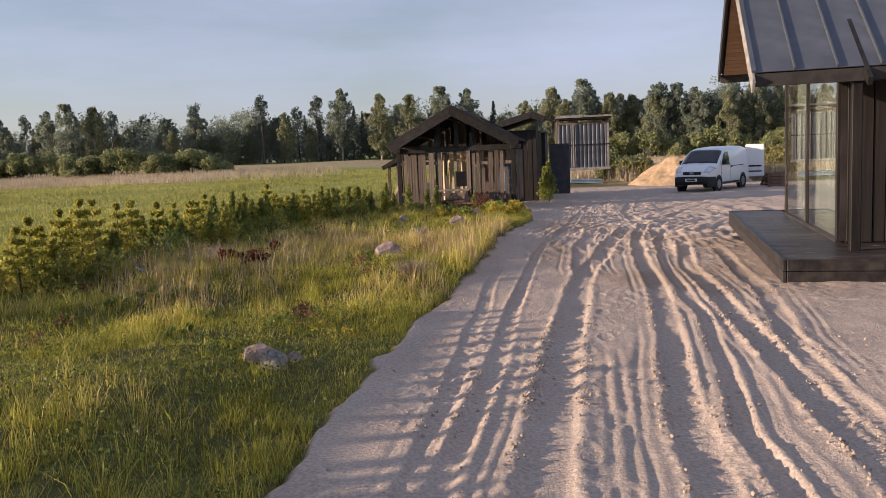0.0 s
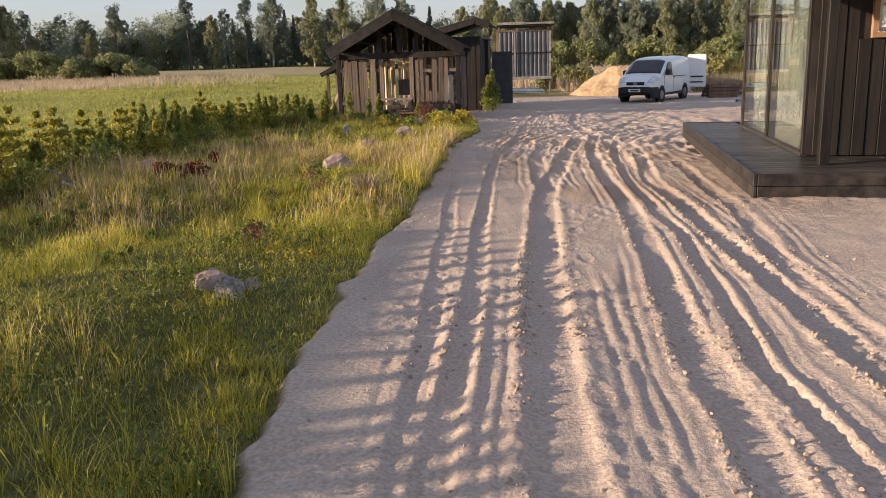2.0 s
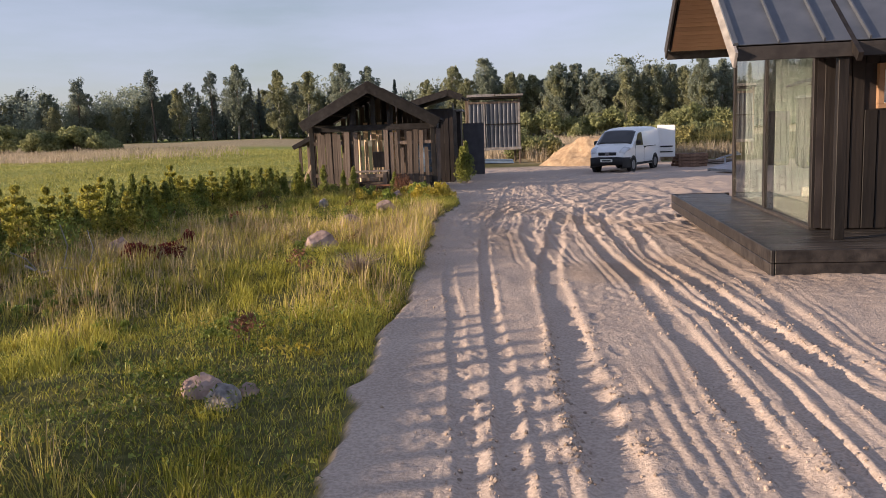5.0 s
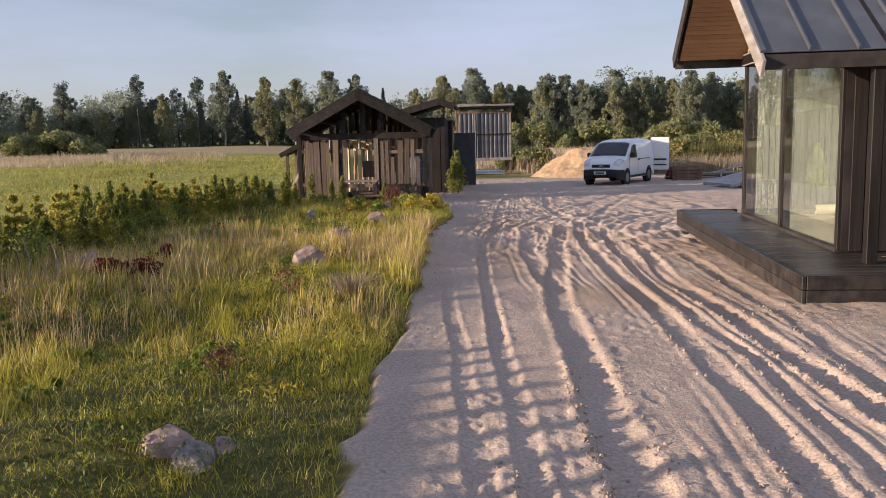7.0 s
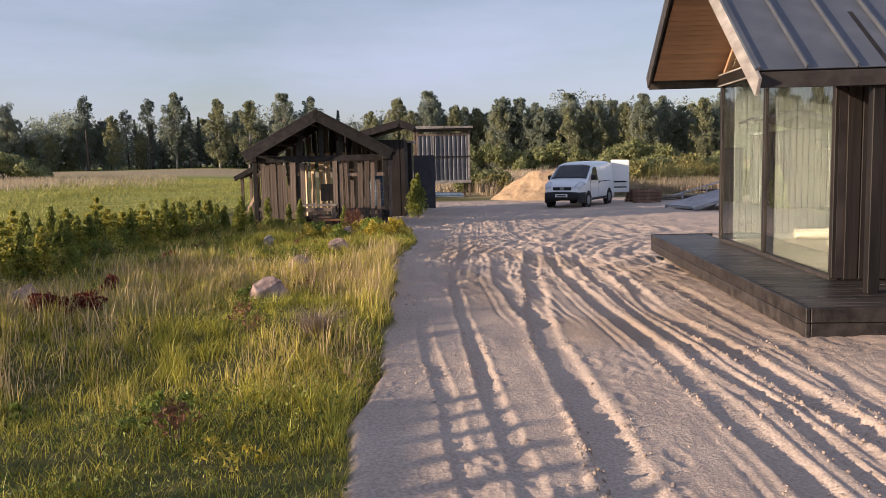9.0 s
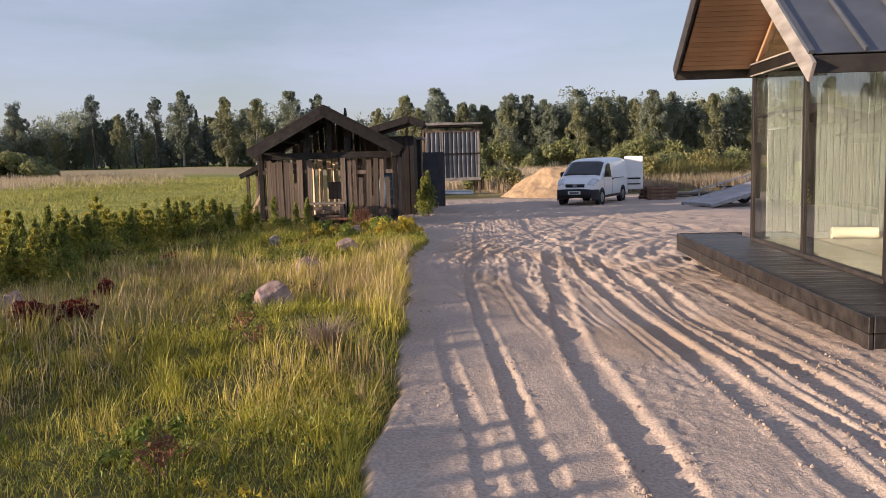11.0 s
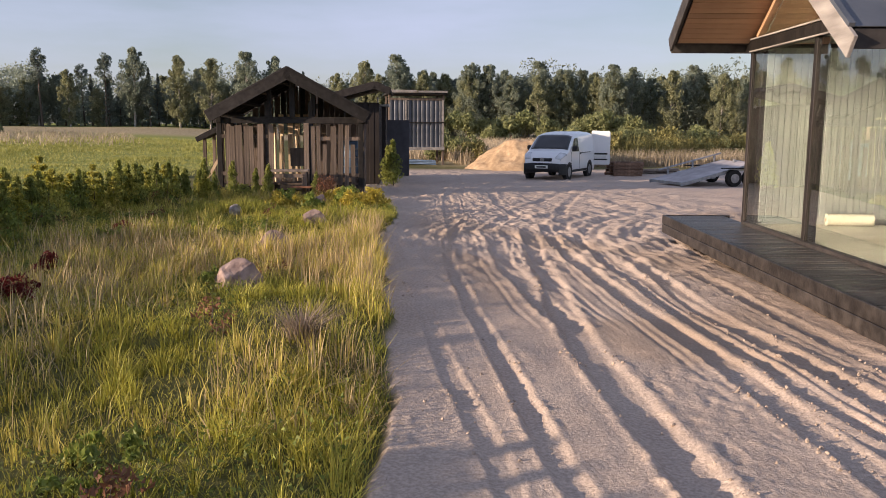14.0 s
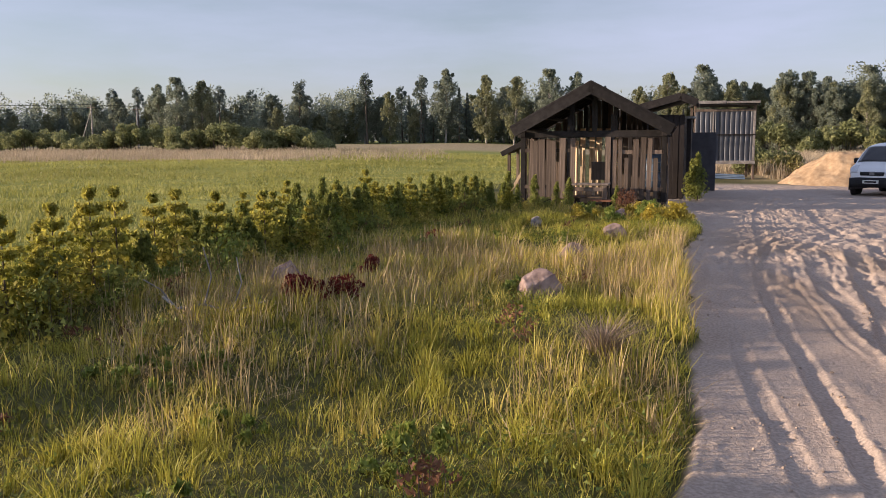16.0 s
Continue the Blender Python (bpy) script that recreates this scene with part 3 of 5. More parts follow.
# pale strips on the dark beam stand in for its sunlit edges
for dz, th in ((0.0, 0.02), (0.165, 0.022)):
    boxes("lit_edge_strip", M_PALE, house, ((0.03, U1 - U0 - 0.1, th), (WALL_V - 0.085, (U0 + U1) / 2, BEAM_Z + dz)), w=0.003)
for sgn, end in ((1, U1 - 0.18), (-1, U0 + 0.12)):
    a, b = Vector((WALL_V - 0.03, RIDGE_U, under_roof(RIDGE_U))), Vector((WALL_V - 0.03, end, under_roof(end)))
    boxes("gable_rafter", M_PINE, house, ((0.05, (b - a).length, 0.06), (a + b) / 2, Matrix.Rotation(math.atan2(b.z - a.z, b.y - a.y), 4, "X")), w=0.004)
# interior lining seen through the panes
bm = bmesh.new()
cuboid(bm, (0.090, 0.022, 2.42), (0, 0, 1.21))
soften(bm, 0.005)
board = mesh_of("lining_board", bm, M_INSIDE)
for k in range(82):
    piece("lining_board", board, house, pose(1.11 + 0.095 * k, U1 - 0.11 - 0.003 * (k % 2), FLOOR + 0.03))
boxes("inner_skirting", M_INSIDE, house, ((EAST - 1.2, 0.03, 0.09), (WALL_V + (EAST - 1.0) / 2 + 0.1, U1 - 0.145, FLOOR + 0.046)))
boxes("ceiling_boards", M_INSIDE, house, ((EAST - 1.1, 3.9, 0.03), (WALL_V + (EAST - 1.0) / 2 + 0.1, (U0 + U1) / 2, 2.78)))
# walls of dark upright boards
bm = bmesh.new()
cuboid(bm, (0.142, 0.025, 1.0), (0, 0, 0.5))
soften(bm, 0.004)
wall_board = mesh_of("wall_board", bm, M_TIMBER)
WIN_A, WIN_B, WIN_Z0, WIN_Z1 = 1.62, 2.55, 1.72, 2.14
boxes("wall_core", M_PANEL, house, ((WIN_A - WALL_V, 0.14, 2.5), ((WIN_A + WALL_V) / 2, U0 + 0.02, FLOOR + 1.25)), ((EAST - WIN_B, 0.14, 2.5), ((EAST + WIN_B) / 2, U0 + 0.02, FLOOR + 1.25)),
      ((WIN_B - WIN_A, 0.14, WIN_Z0 - FLOOR), ((WIN_A + WIN_B) / 2, U0 + 0.02, (WIN_Z0 + FLOOR) / 2)), ((WIN_B - WIN_A, 0.14, 2.76 - WIN_Z1), ((WIN_A + WIN_B) / 2, U0 + 0.02, (2.76 + WIN_Z1) / 2)))
boxes("far_wall", M_PANEL, house, ((EAST - WALL_V - 0.1, 0.14, 2.45), ((EAST + WALL_V + 0.1) / 2, U1 - 0.02, FLOOR + 1.2)))
boxes("east_wall", M_PANEL, house, ((0.14, U1 - U0 - 0.3, 3.6), (EAST, (U0 + U1) / 2, FLOOR + 1.8)))
for k in range(52):
    v = WALL_V + 0.15 + 0.15 * k
    low, high = FLOOR - 0.01, 2.76
    spans = [(low, high)]
    if WIN_A - 0.12 < v < WIN_B + 0.12:
        spans = [(low, WIN_Z0 - 0.06), (WIN_Z1 + 0.06, high)]
    for a, b in spans:
        o = piece("wall_board", wall_board, house, pose(v, U0 - 0.065 - 0.012 * (k % 2), a) @ Matrix.Diagonal((1, 1, b - a, 1)))
win = boxes("window_frame", M_PINE, house, ((WIN_B - WIN_A + 0.1, 0.12, 0.06), ((WIN_A + WIN_B) / 2, U0 - 0.07, WIN_Z0 - 0.02)), ((WIN_B - WIN_A + 0.1, 0.12, 0.06), ((WIN_A + WIN_B) / 2, U0 - 0.07, WIN_Z1 + 0.02)),
            ((0.06, 0.12, WIN_Z1 - WIN_Z0), (WIN_A - 0.02, U0 - 0.07, (WIN_Z0 + WIN_Z1) / 2)), ((0.06, 0.12, WIN_Z1 - WIN_Z0), (WIN_B + 0.02, U0 - 0.07, (WIN_Z0 + WIN_Z1) / 2)), label="orange pine window frame")
boxes("window_sash", M_WHITE, win, ((0.05, 0.05, 0.36), (WIN_A + 0.04, U0 - 0.03, 1.93)), ((0.05, 0.05, 0.36), (WIN_B - 0.04, U0 - 0.03, 1.93)), ((WIN_B - WIN_A - 0.1, 0.05, 0.05), ((WIN_A + WIN_B) / 2, U0 - 0.03, 1.765)), ((WIN_B - WIN_A - 0.1, 0.05, 0.05), ((WIN_A + WIN_B) / 2, U0 - 0.03, 2.095)))
boxes("window_pane", M_GLASS, win, ((WIN_B - WIN_A - 0.1, 0.01, 0.3), ((WIN_A + WIN_B) / 2, U0 - 0.02, 1.93)))
# porch posts and their rail
for v in (WALL_V, 4.4, 7.9):
    boxes("porch_post", M_TIMBER, house, ((0.11, 0.11, 2.3 - DECK_Z), (v, 0.80, (2.3 + DECK_Z + 0.01) / 2)), w=0.006)
boxes("porch_plate", M_TIMBER, house, ((EAST - 0.8, 0.1, 0.14), (EAST / 2 + 0.35, 0.80, 2.30)), w=0.006)
for v in (WALL_V, 2.6, 4.4, 6.2, 7.9):
    a, b = Vector((v + 0.08, 0.52, 2.21)), Vector((v + 0.08, U0, 3.02))
    boxes("rafter_tail", M_TIMBER, house, ((0.05, (b - a).length, 0.10), (a + b) / 2, Matrix.Rotation(math.atan2(b.z - a.z, b.y - a.y), 4, "X")))

# roof: two slopes of steel sheets with standing seams, pine soffit, bargeboards, fascias
LEN = EAST - EDGE_V + 0.3
MID = EDGE_V + LEN / 2
roof = boxes("roof_core", M_FASCIA, house, ((0.4, 0.1, 0.06), (MID, RIDGE_U, RIDGE_Z - 0.16)))
for sgn, eave in ((-1, EAVE_N), (1, EAVE_F)):
    run = abs(eave - RIDGE_U)
    slope = run / math.cos(PITCH)
    rot = Matrix.Rotation(-sgn * PITCH, 4, "X")
    centre = Vector((MID, (eave + RIDGE_U) / 2, RIDGE_Z - math.tan(PITCH) * run / 2))
    nrm = rot @ Vector((0, 0, 1))
    boxes("sheathing", M_PANEL, roof, ((LEN - 0.06, slope - 0.02, 0.08), centre - nrm * 0.06, rot))
    bm = bmesh.new()
    cuboid(bm, (0.46, slope + 0.03, 0.008), (0, 0, 0))
    sheet = mesh_of("steel_sheet", bm, M_SEAM)
    bm = bmesh.new()
    cuboid(bm, (0.018, slope + 0.03, 0.044), (0, 0, 0.02))
    seam = mesh_of("standing_seam", bm, M_SEAM)
    for k in range(int(LEN / 0.465)):
        q = centre + Vector((-LEN / 2 + 0.20 + 0.465 * k, 0, 0)) - nrm * 0.014
        piece("steel_sheet", sheet, roof, Matrix.Translation(q) @ rot)
        piece("standing_seam", seam, roof, Matrix.Translation(q + Vector((0.2325, 0, 0)) + nrm * 0.004) @ rot)
    bm = bmesh.new()
    cuboid(bm, (LEN - 0.1, 0.094, 0.018), (0, 0, 0))
    lining = mesh_of("soffit_board", bm, M_PINE)
    for k in range(int(slope / 0.1) - 1):
        q = centre - nrm * 0.115 + (rot @ Vector((0, -slope / 2 + 0.12 + 0.1 * k, 0)))
        piece("soffit_board", lining, roof, Matrix.Translation(q) @ rot)
    zf = RIDGE_Z - math.tan(PITCH) * run
    boxes("fascia", M_FASCIA, roof, ((LEN, 0.03, 0.15), (MID, eave + sgn * 0.017, zf - 0.115)), w=0.004)
    # bargeboard on the west edge
    tip = 0.16 if sgn < 0 else 0.02
    q = centre + rot @ Vector((0, sgn * tip / 2, 0)) - nrm * 0.11
    boxes("bargeboard", M_PALE if sgn < 0 else M_FASCIA, roof, ((0.035, slope + tip, 0.19), (EDGE_V - 0.03, q.y, q.z), rot), w=0.005, label="bare greyed bargeboard" if sgn < 0 else "")
    boxes("verge_flashing", M_SEAM, roof, ((0.05, slope + 0.04, 0.035), (EDGE_V - 0.02, centre.y, centre.z + 0.002), rot))
boxes("ridge_cap", M_SEAM, roof, ((LEN, 0.22, 0.02), (MID, RIDGE_U, RIDGE_Z + 0.012)), w=0.004)
roll = thing("paper_roll", H @ pose(2.25, U1 - 0.34, FLOOR + 0.085), "roll of cream building paper lying on the cabin floor", "paper roll")
bm = bmesh.new()
rod(bm, (-0.30, 0.05, 0), (0.30, -0.05, 0), 0.085, seg=24)
part("wound_paper", bm, M_PAPER, roll, smooth=False)
bm = bmesh.new()
rod(bm, (-0.306, 0.051, 0), (0.306, -0.051, 0), 0.03, seg=16)
part("core_tube", bm, M_REDWOOD, roll)


# ---------------------------------------------------------------- open hut of planks
def rot_z(a):
    return Matrix.Rotation(radians(a), 4, "Z")


HUT = pose(-1.58, 27.0, -0.30, 0, 0, -4)
hut = thing("hut", HUT, "open hut of weathered upright planks with a tarred gable roof", "hut")
HW, HD, HZ, HR = 1.90, 3.2, 1.98, 3.38     # half width, depth, wall height, ridge
boxes("floor_frame", M_TAR, hut, ((2 * HW + 0.1, 0.12, 0.14), (0, 0, 0.22)), ((2 * HW + 0.1, 0.12, 0.14), (0, HD, 0.22)), ((0.12, HD, 0.14), (-HW, HD / 2, 0.22)), ((0.12, HD, 0.14), (HW, HD / 2, 0.22)))
boxes("floor_deck", M_OLD, hut, ((2 * HW, HD, 0.04), (0, HD / 2, 0.31)))
for x in (-HW, HW):
    for y in (0, HD):
        boxes("post", M_TAR, hut, ((0.14, 0.14, HZ + 0.15), (x, y, (HZ + 0.15) / 2)), w=0.008)
for x in (-0.62, 0.55):
    boxes("post", M_TAR, hut, ((0.12, 0.12, HZ + (0.55 if x < 0 else 0.6)), (x, 0, (HZ + 0.55) / 2)), w=0.008)
for y in (0, HD):
    boxes("tie_beam", M_TAR, hut, ((2 * HW + 0.3, 0.14, 0.18), (0, y, HZ + 0.06)), w=0.008)
for x in (-HW, HW):
    boxes("wall_plate", M_TAR, hut, ((0.14, HD + 0.3, 0.16), (x, HD / 2, HZ + 0.07)), w=0.008)
for y in (0.0, HD):
    boxes("king_post", M_TAR, hut, ((0.14, 0.14, 1.1), (0.06, y, HZ + 0.65)))
    for x in (-0.55, 0.62):
        boxes("strut", M_TAR, hut, ((0.12, 0.1, 0.85), (x, y, HZ + 0.5)))
hp = math.atan2(HR - 2.12, 2.32)
for sgn in (-1, 1):
    run = 2.14
    sl = run / math.cos(hp)
    rot = Matrix.Rotation(sgn * hp, 4, "Y")
    c = Vector((sgn * run / 2, HD / 2 - 0.15, HR - math.tan(hp) * run / 2))
    n = rot @ Vector((0, 0, 1))
    bm = bmesh.new()
    cuboid(bm, (sl, 0.19, 0.03), (0, 0, 0))
    soften(bm, 0.004)
    rb = mesh_of("roof_board", bm, M_TAR)
    for k in range(20):
        piece("roof_board", rb, hut, Matrix.Translation(c + Vector((0, -HD / 2 - 0.45 + 0.2 * k + 0.1, 0)) + n * (0.012 * (k % 2))) @ rot)
    boxes("bargeboard", M_TAR, hut, ((sl + 0.04, 0.05, 0.32), c + Vector((0, -HD / 2 - 0.42, 0)) - n * 0.10, rot), w=0.006)
    boxes("bargeboard", M_TAR, hut, ((sl + 0.04, 0.05, 0.22), c + Vector((0, HD / 2 + 0.62, 0)) - n * 0.06, rot), w=0.006)
    for k in range(5):
        boxes("rafter", M_TAR, hut, ((sl - 0.1, 0.07, 0.13), c + Vector((0, -HD / 2 + 0.1 + 0.82 * k, 0)) - n * 0.09, rot))
    for k in range(4):
        p = c + rot @ Vector((sgn * (-sl / 2 + 0.35 + 0.6 * k), 0, 0)) - n * 0.17
        boxes("purlin", M_TAR, hut, ((0.07, HD + 0.9, 0.07), p, rot))
hr = random.Random(5)
bm = bmesh.new()
cuboid(bm, (1, 0.024, 1), (0, 0, 0.5))
soften(bm, 0.005)
slat_mesh = mesh_of("slat", bm, M_OLD)
bm = bmesh.new()
cuboid(bm, (1, 0.024, 1), (0, 0, 0.5))
soften(bm, 0.005)
slat_fresh_lit = mesh_of("slat", bm, M_FRESH_LIT)


def slat(x, y, w, z0, z1, turn=0, fresh_lit=False, lean=0):
    return piece("slat", slat_fresh_lit if fresh_lit else slat_mesh, hut, Matrix.Translation((x, y, z0)) @ rot_z(turn) @ Matrix.Rotation(radians(lean), 4, "Y") @ Matrix.Diagonal((w, 1, z1 - z0, 1)))


# boarded gable at the back, with slits
x = -1.5
while x < 1.5:
    w = hr.uniform(0.13, 0.2)
    top = HR - 0.2 - math.tan(hp) * abs(x + w / 2)
    if top > HZ + 0.2:
        slat(x + w / 2, HD + 0.1, w, HZ + 0.1, top)
    x += w + hr.choice((0.01, 0.015, 0.05))
# front: close planks to the west, an opening over the bench, spaced pickets to the east
x = -HW + 0.16
while x < -0.72:
    w = hr.uniform(0.12, 0.19)
    slat(x + w / 2, -0.08 - 0.02 * hr.random(), w, 0.18 + 0.1 * hr.random(), HZ - 0.04 - 0.1 * hr.random(), lean=hr.uniform(-1.2, 1.2))
    x += w + hr.choice((0.01, 0.012, 0.02, 0.07))
slat(-0.52, -0.09, 0.13, 0.2, HZ - 0.05)
slat(0.43, -0.10, 0.14, 0.1, HZ - 0.02)
slat(0.60, -0.08, 0.12, 0.4, HZ - 0.1)
x = 0.72
while x < HW - 0.1:
    w = hr.uniform(0.10, 0.16)
    slat(x + w / 2, -0.08, w, 0.15 + 0.15 * hr.random(), HZ - 0.04 - (0.55 if hr.random() < 0.3 else 0.1 * hr.random()), lean=hr.uniform(-1, 1))
    x += w + hr.uniform(0.03, 0.11)
for px, pz in ((1.25, 0.55), (1.25, 1.55), (-1.25, 0.6), (-1.25, 1.6)):
    boxes("rail", M_OLD, hut, ((1.28, 0.05, 0.1), (px, -0.045, pz)))
boxes("apron_panel", M_OLD, hut, ((0.45, 0.03, 0.5), (0.17, 0.35, 1.03)), w=0.004)
# sides and back
for side, gap in ((-HW, 0.24), (HW, 0.06)):
    y = 0.2
    while y < HD - 0.1:
        w = hr.uniform(0.11, 0.17)
        slat(side + (0.08 if side > 0 else -0.08), y + w / 2, w, 0.2, HZ - 0.06 * hr.random(), turn=90, lean=hr.uniform(-1, 1))
        y += w + gap * hr.uniform(0.4, 2.2)
x = -HW + 0.1
while x < HW - 0.1:
    w = hr.uniform(0.11, 0.18)
    # middle boards take the lightened tone, as if sunlit through the opening
    fresh_lit = -0.75 < x < 0.5
    slat(x + w / 2, HD - 0.10, w, 0.3, HZ + (0.25 if fresh_lit else -0.05), fresh_lit=fresh_lit)
    x += w + hr.uniform(0.03, 0.16)
# boards stacked upright inside, turned to the sun, whose brightness is also in their colour
for k, (x, y, lean) in enumerate(((-0.50, 0.55, 2), (-0.30, 0.75, -2), (-0.02, 0.6, 3), (0.12, 0.9, -4), (0.30, 0.7, 2))):
    slat(x, y, 0.15 + 0.03 * (k % 2), 0.33, HZ - 0.12 - 0.1 * (k % 3), turn=-58, fresh_lit=True, lean=lean)

# lean-to roof on the west side of the hut
leanto = thing("lean_to", HUT @ pose(-HW - 0.52, HD - 0.9, 0), "low tarred lean-to roof beside the plank hut", "shelter")
boxes("roof_panel", M_TAR, leanto, ((0.95, 1.7, 0.07), (-0.05, 0.3, 1.72), Matrix.Rotation(radians(-27), 4, "Y")), w=0.01)
boxes("fascia", M_TAR, leanto, ((0.98, 0.05, 0.15), (-0.05, -0.57, 1.69), Matrix.Rotation(radians(-27), 4, "Y")), w=0.006)
for y in (-0.4, 1.0):
    boxes("post", M_OLD, leanto, ((0.09, 0.09, 1.56), (-0.28, y, 0.78 + 0.02)))
boxes("brace", M_FRESH_LIT, leanto, ((0.08, 0.06, 1.1), (-0.12, -0.46, 0.5), Matrix.Rotation(radians(30), 4, "Y")))

# bench-table in front of the hut
table = thing("work_table", HUT @ pose(-0.02, -0.65, 0.02), "rough wooden table with grey board top before the hut", "table")
for k in range(4):
    boxes("top_board", M_TABLE, table, ((0.27, 0.62, 0.045), (-0.42 + 0.28 * k, 0, 0.69 + 0.004 * (k % 2))), w=0.006)
for x in (-0.45, 0.45):
    for y in (-0.24, 0.24):
        boxes("leg", M_OLD, table, ((0.12, 0.1, 0.67), (x, y, 0.335)), w=0.008)
boxes("stretcher", M_OLD, table, ((0.95, 0.06, 0.1), (0, -0.24, 0.57)), ((0.06, 0.5, 0.1), (-0.45, 0, 0.3)), ((0.06, 0.5, 0.1), (0.45, 0, 0.3)))
bench = thing("bench", HUT @ pose(0.42, -1.0, 0.0), "small reddish plank bench beside the table", "bench")
boxes("seat", M_REDWOOD, bench, ((0.7, 0.3, 0.05), (0, 0, 0.30)), w=0.006)
for x in (-0.27, 0.27):
    boxes("leg", M_REDWOOD, bench, ((0.08, 0.26, 0.28), (x, 0, 0.14)), w=0.006)

# water tank in its cage behind the pickets
tank = thing("water_tank", HUT @ pose(HW - 0.32, 0.95, 0.33), "white plastic water tank in a steel cage", "tank")
bm = bmesh.new()
cuboid(bm, (0.42, 1.0, 1.1), (0, 0, 0.68))
soften(bm, 0.05, 3)
part("tank_body", bm, M_BLUE, tank, smooth=True)
bm = bmesh.new()
for k in range(5):
    cuboid(bm, (0.46, 1.04, 0.025), (0, 0, 0.2 + 0.24 * k))
part("cage", bm, M_STEEL, tank)
boxes("pallet", M_OLD, tank, ((0.5, 1.05, 0.12), (0, 0, 0.06)))

# long dark shed behind the hut
SHED = pose(0.95, 32.2, -0.42, 0, 0, -6)
shed = thing("shed", SHED, "dark timber shed with a low gable roof behind the plank hut", "shed")
bm = bmesh.new()
cuboid(bm, (0.17, 0.03, 1), (0, 0, 0.5))
soften(bm, 0.005)
shed_board = mesh_of("wall_board", bm, M_PANEL)
boxes("wall_core", M_PANEL, shed, ((2.3, 5.0, 2.75), (-0.95, 2.6, 1.4)))
for k in range(13):
    piece("wall_board", shed_board, shed, Matrix.Translation((-2.0 + 0.18 * k, 0.085 - 0.012 * (k % 2), 0.04)) @ Matrix.Diagonal((1, 1, 2.75, 1)))
for k in range(28):
    piece("wall_board", shed_board, shed, Matrix.Translation((0.215 + 0.012 * (k % 2), 0.2 + 0.18 * k, 0.04)) @ rot_z(90) @ Matrix.Diagonal((1, 1, 2.72, 1)))
for x0, x1, z0, z1 in ((-2.5, 0.12, 2.72, 3.42), (0.12, 0.62, 3.42, 3.22)):
    p0, p1 = Vector((x0, 2.5, z0)), Vector((x1, 2.5, z1))
    rot = Matrix.Rotation(-math.atan2(z1 - z0, x1 - x0), 4, "Y")
    boxes("roof_slope", M_TAR, shed, (((p1 - p0).length, 5.9, 0.08), (p0 + p1) / 2, rot), w=0.01)
    boxes("bargeboard", M_TAR, shed, (((p1 - p0).length + 0.03, 0.05, 0.24), (p0 + p1) / 2 + Vector((0, -2.98, -0.07)), rot), w=0.006)
annex = thing("annex", pose(1.50, 35.6, -0.46, 0, 0, -6), "narrow dark shed annex with a small flat roof", "shed")
boxes("wall", M_PANEL, annex, ((0.4, 1.4, 2.75), (0, 0, 1.375)), w=0.01)
boxes("roof", M_STEEL, annex, ((0.62, 1.7, 0.08), (0, 0, 2.80)), ((0.06, 0.06, 0.3), (-0.1, -0.6, 2.95)), w=0.006)
board_panel = thing("board_panel", pose(2.36, 38.0, -0.47, 0, 0, -3), "tall dark grey panel standing beside the track", "panel")
boxes("sheet", M_GREYPANEL, board_panel, ((0.92, 0.05, 2.28), (0, 0, 1.15)), w=0.006)
for x in (-0.38, 0.38):
    boxes("prop", M_PANEL, board_panel, ((0.08, 0.5, 0.08), (x, 0.27, 0.04)))
    boxes("stay", M_PANEL, board_panel, ((0.06, 1.15, 0.06), (x, 0.26, 0.55), Matrix.Rotation(radians(-66), 4, "X")))

# raised store with a front of corrugated sheets
STORE = pose(4.15, 47.0, -0.50, 0, 0, 0)
store = thing("sheet_store", STORE, "raised timber frame clad with upright corrugated metal sheets", "storage frame")
for x in (-1.4, 1.4):
    for y in (0, 2.2):
        boxes("post", M_OLD, store, ((0.11, 0.11, 3.75), (x, y, 1.88)), w=0.006)
boxes("bottom_beam", M_PALE, store, ((2.95, 0.12, 0.16), (0, -0.08, 0.90)), w=0.006)
boxes("top_beam", M_OLD, store, ((2.95, 0.12, 0.12), (0, -0.04, 3.45)), w=0.006)
boxes("roof", M_TAR, store, ((3.1, 2.8, 0.08), (0, 1.0, 3.72)), w=0.006)
boxes("roof_edge", M_PALE, store, ((1.5, 0.06, 0.14), (-0.75, -0.43, 3.83)), ((1.55, 0.06, 0.10), (0.8, -0.43, 3.82)), w=0.006)
boxes("mid_rail", M_TAR, store, ((2.9, 0.03, 0.07), (0, -0.12, 2.25)))
boxes("floor", M_OLD, store, ((2.8, 2.2, 0.08), (0, 1.1, 0.95)))
boxes("back_wall", M_PANEL, store, ((2.8, 0.05, 2.5), (0, 2.2, 2.2)))
bm = bmesh.new()
prev = None
for k in range(7):
    u = k / 6
    xx, yy = (u - 0.5) * 0.235, -0.05 * math.sin(u * math.pi) ** 0.6
    a, b = bm.verts.new((xx, yy, 0)), bm.verts.new((xx, yy, 1))
    if prev:
        bm.faces.new((prev[0], a, b, prev[1]))
    prev = (a, b)
ext = bmesh.ops.extrude_face_region(bm, geom=bm.faces[:])
bmesh.ops.translate(bm, verts=[v for v in ext["geom"] if isinstance(v, bmesh.types.BMVert)], vec=(0, 0.012, 0))
sheet_mesh = mesh_of("corrugated_sheet", bm, M_SHEET)
for k in range(12):
    piece("corrugated_sheet", sheet_mesh, store, Matrix.Translation((-1.30 + 0.237 * k, -0.03, 0.98)) @ Matrix.Diagonal((1, 1, 2.40, 1)))
boxes("end_board", M_PALE, store, ((0.10, 0.05, 2.4), (1.38, -0.10, 2.2)), w=0.004)
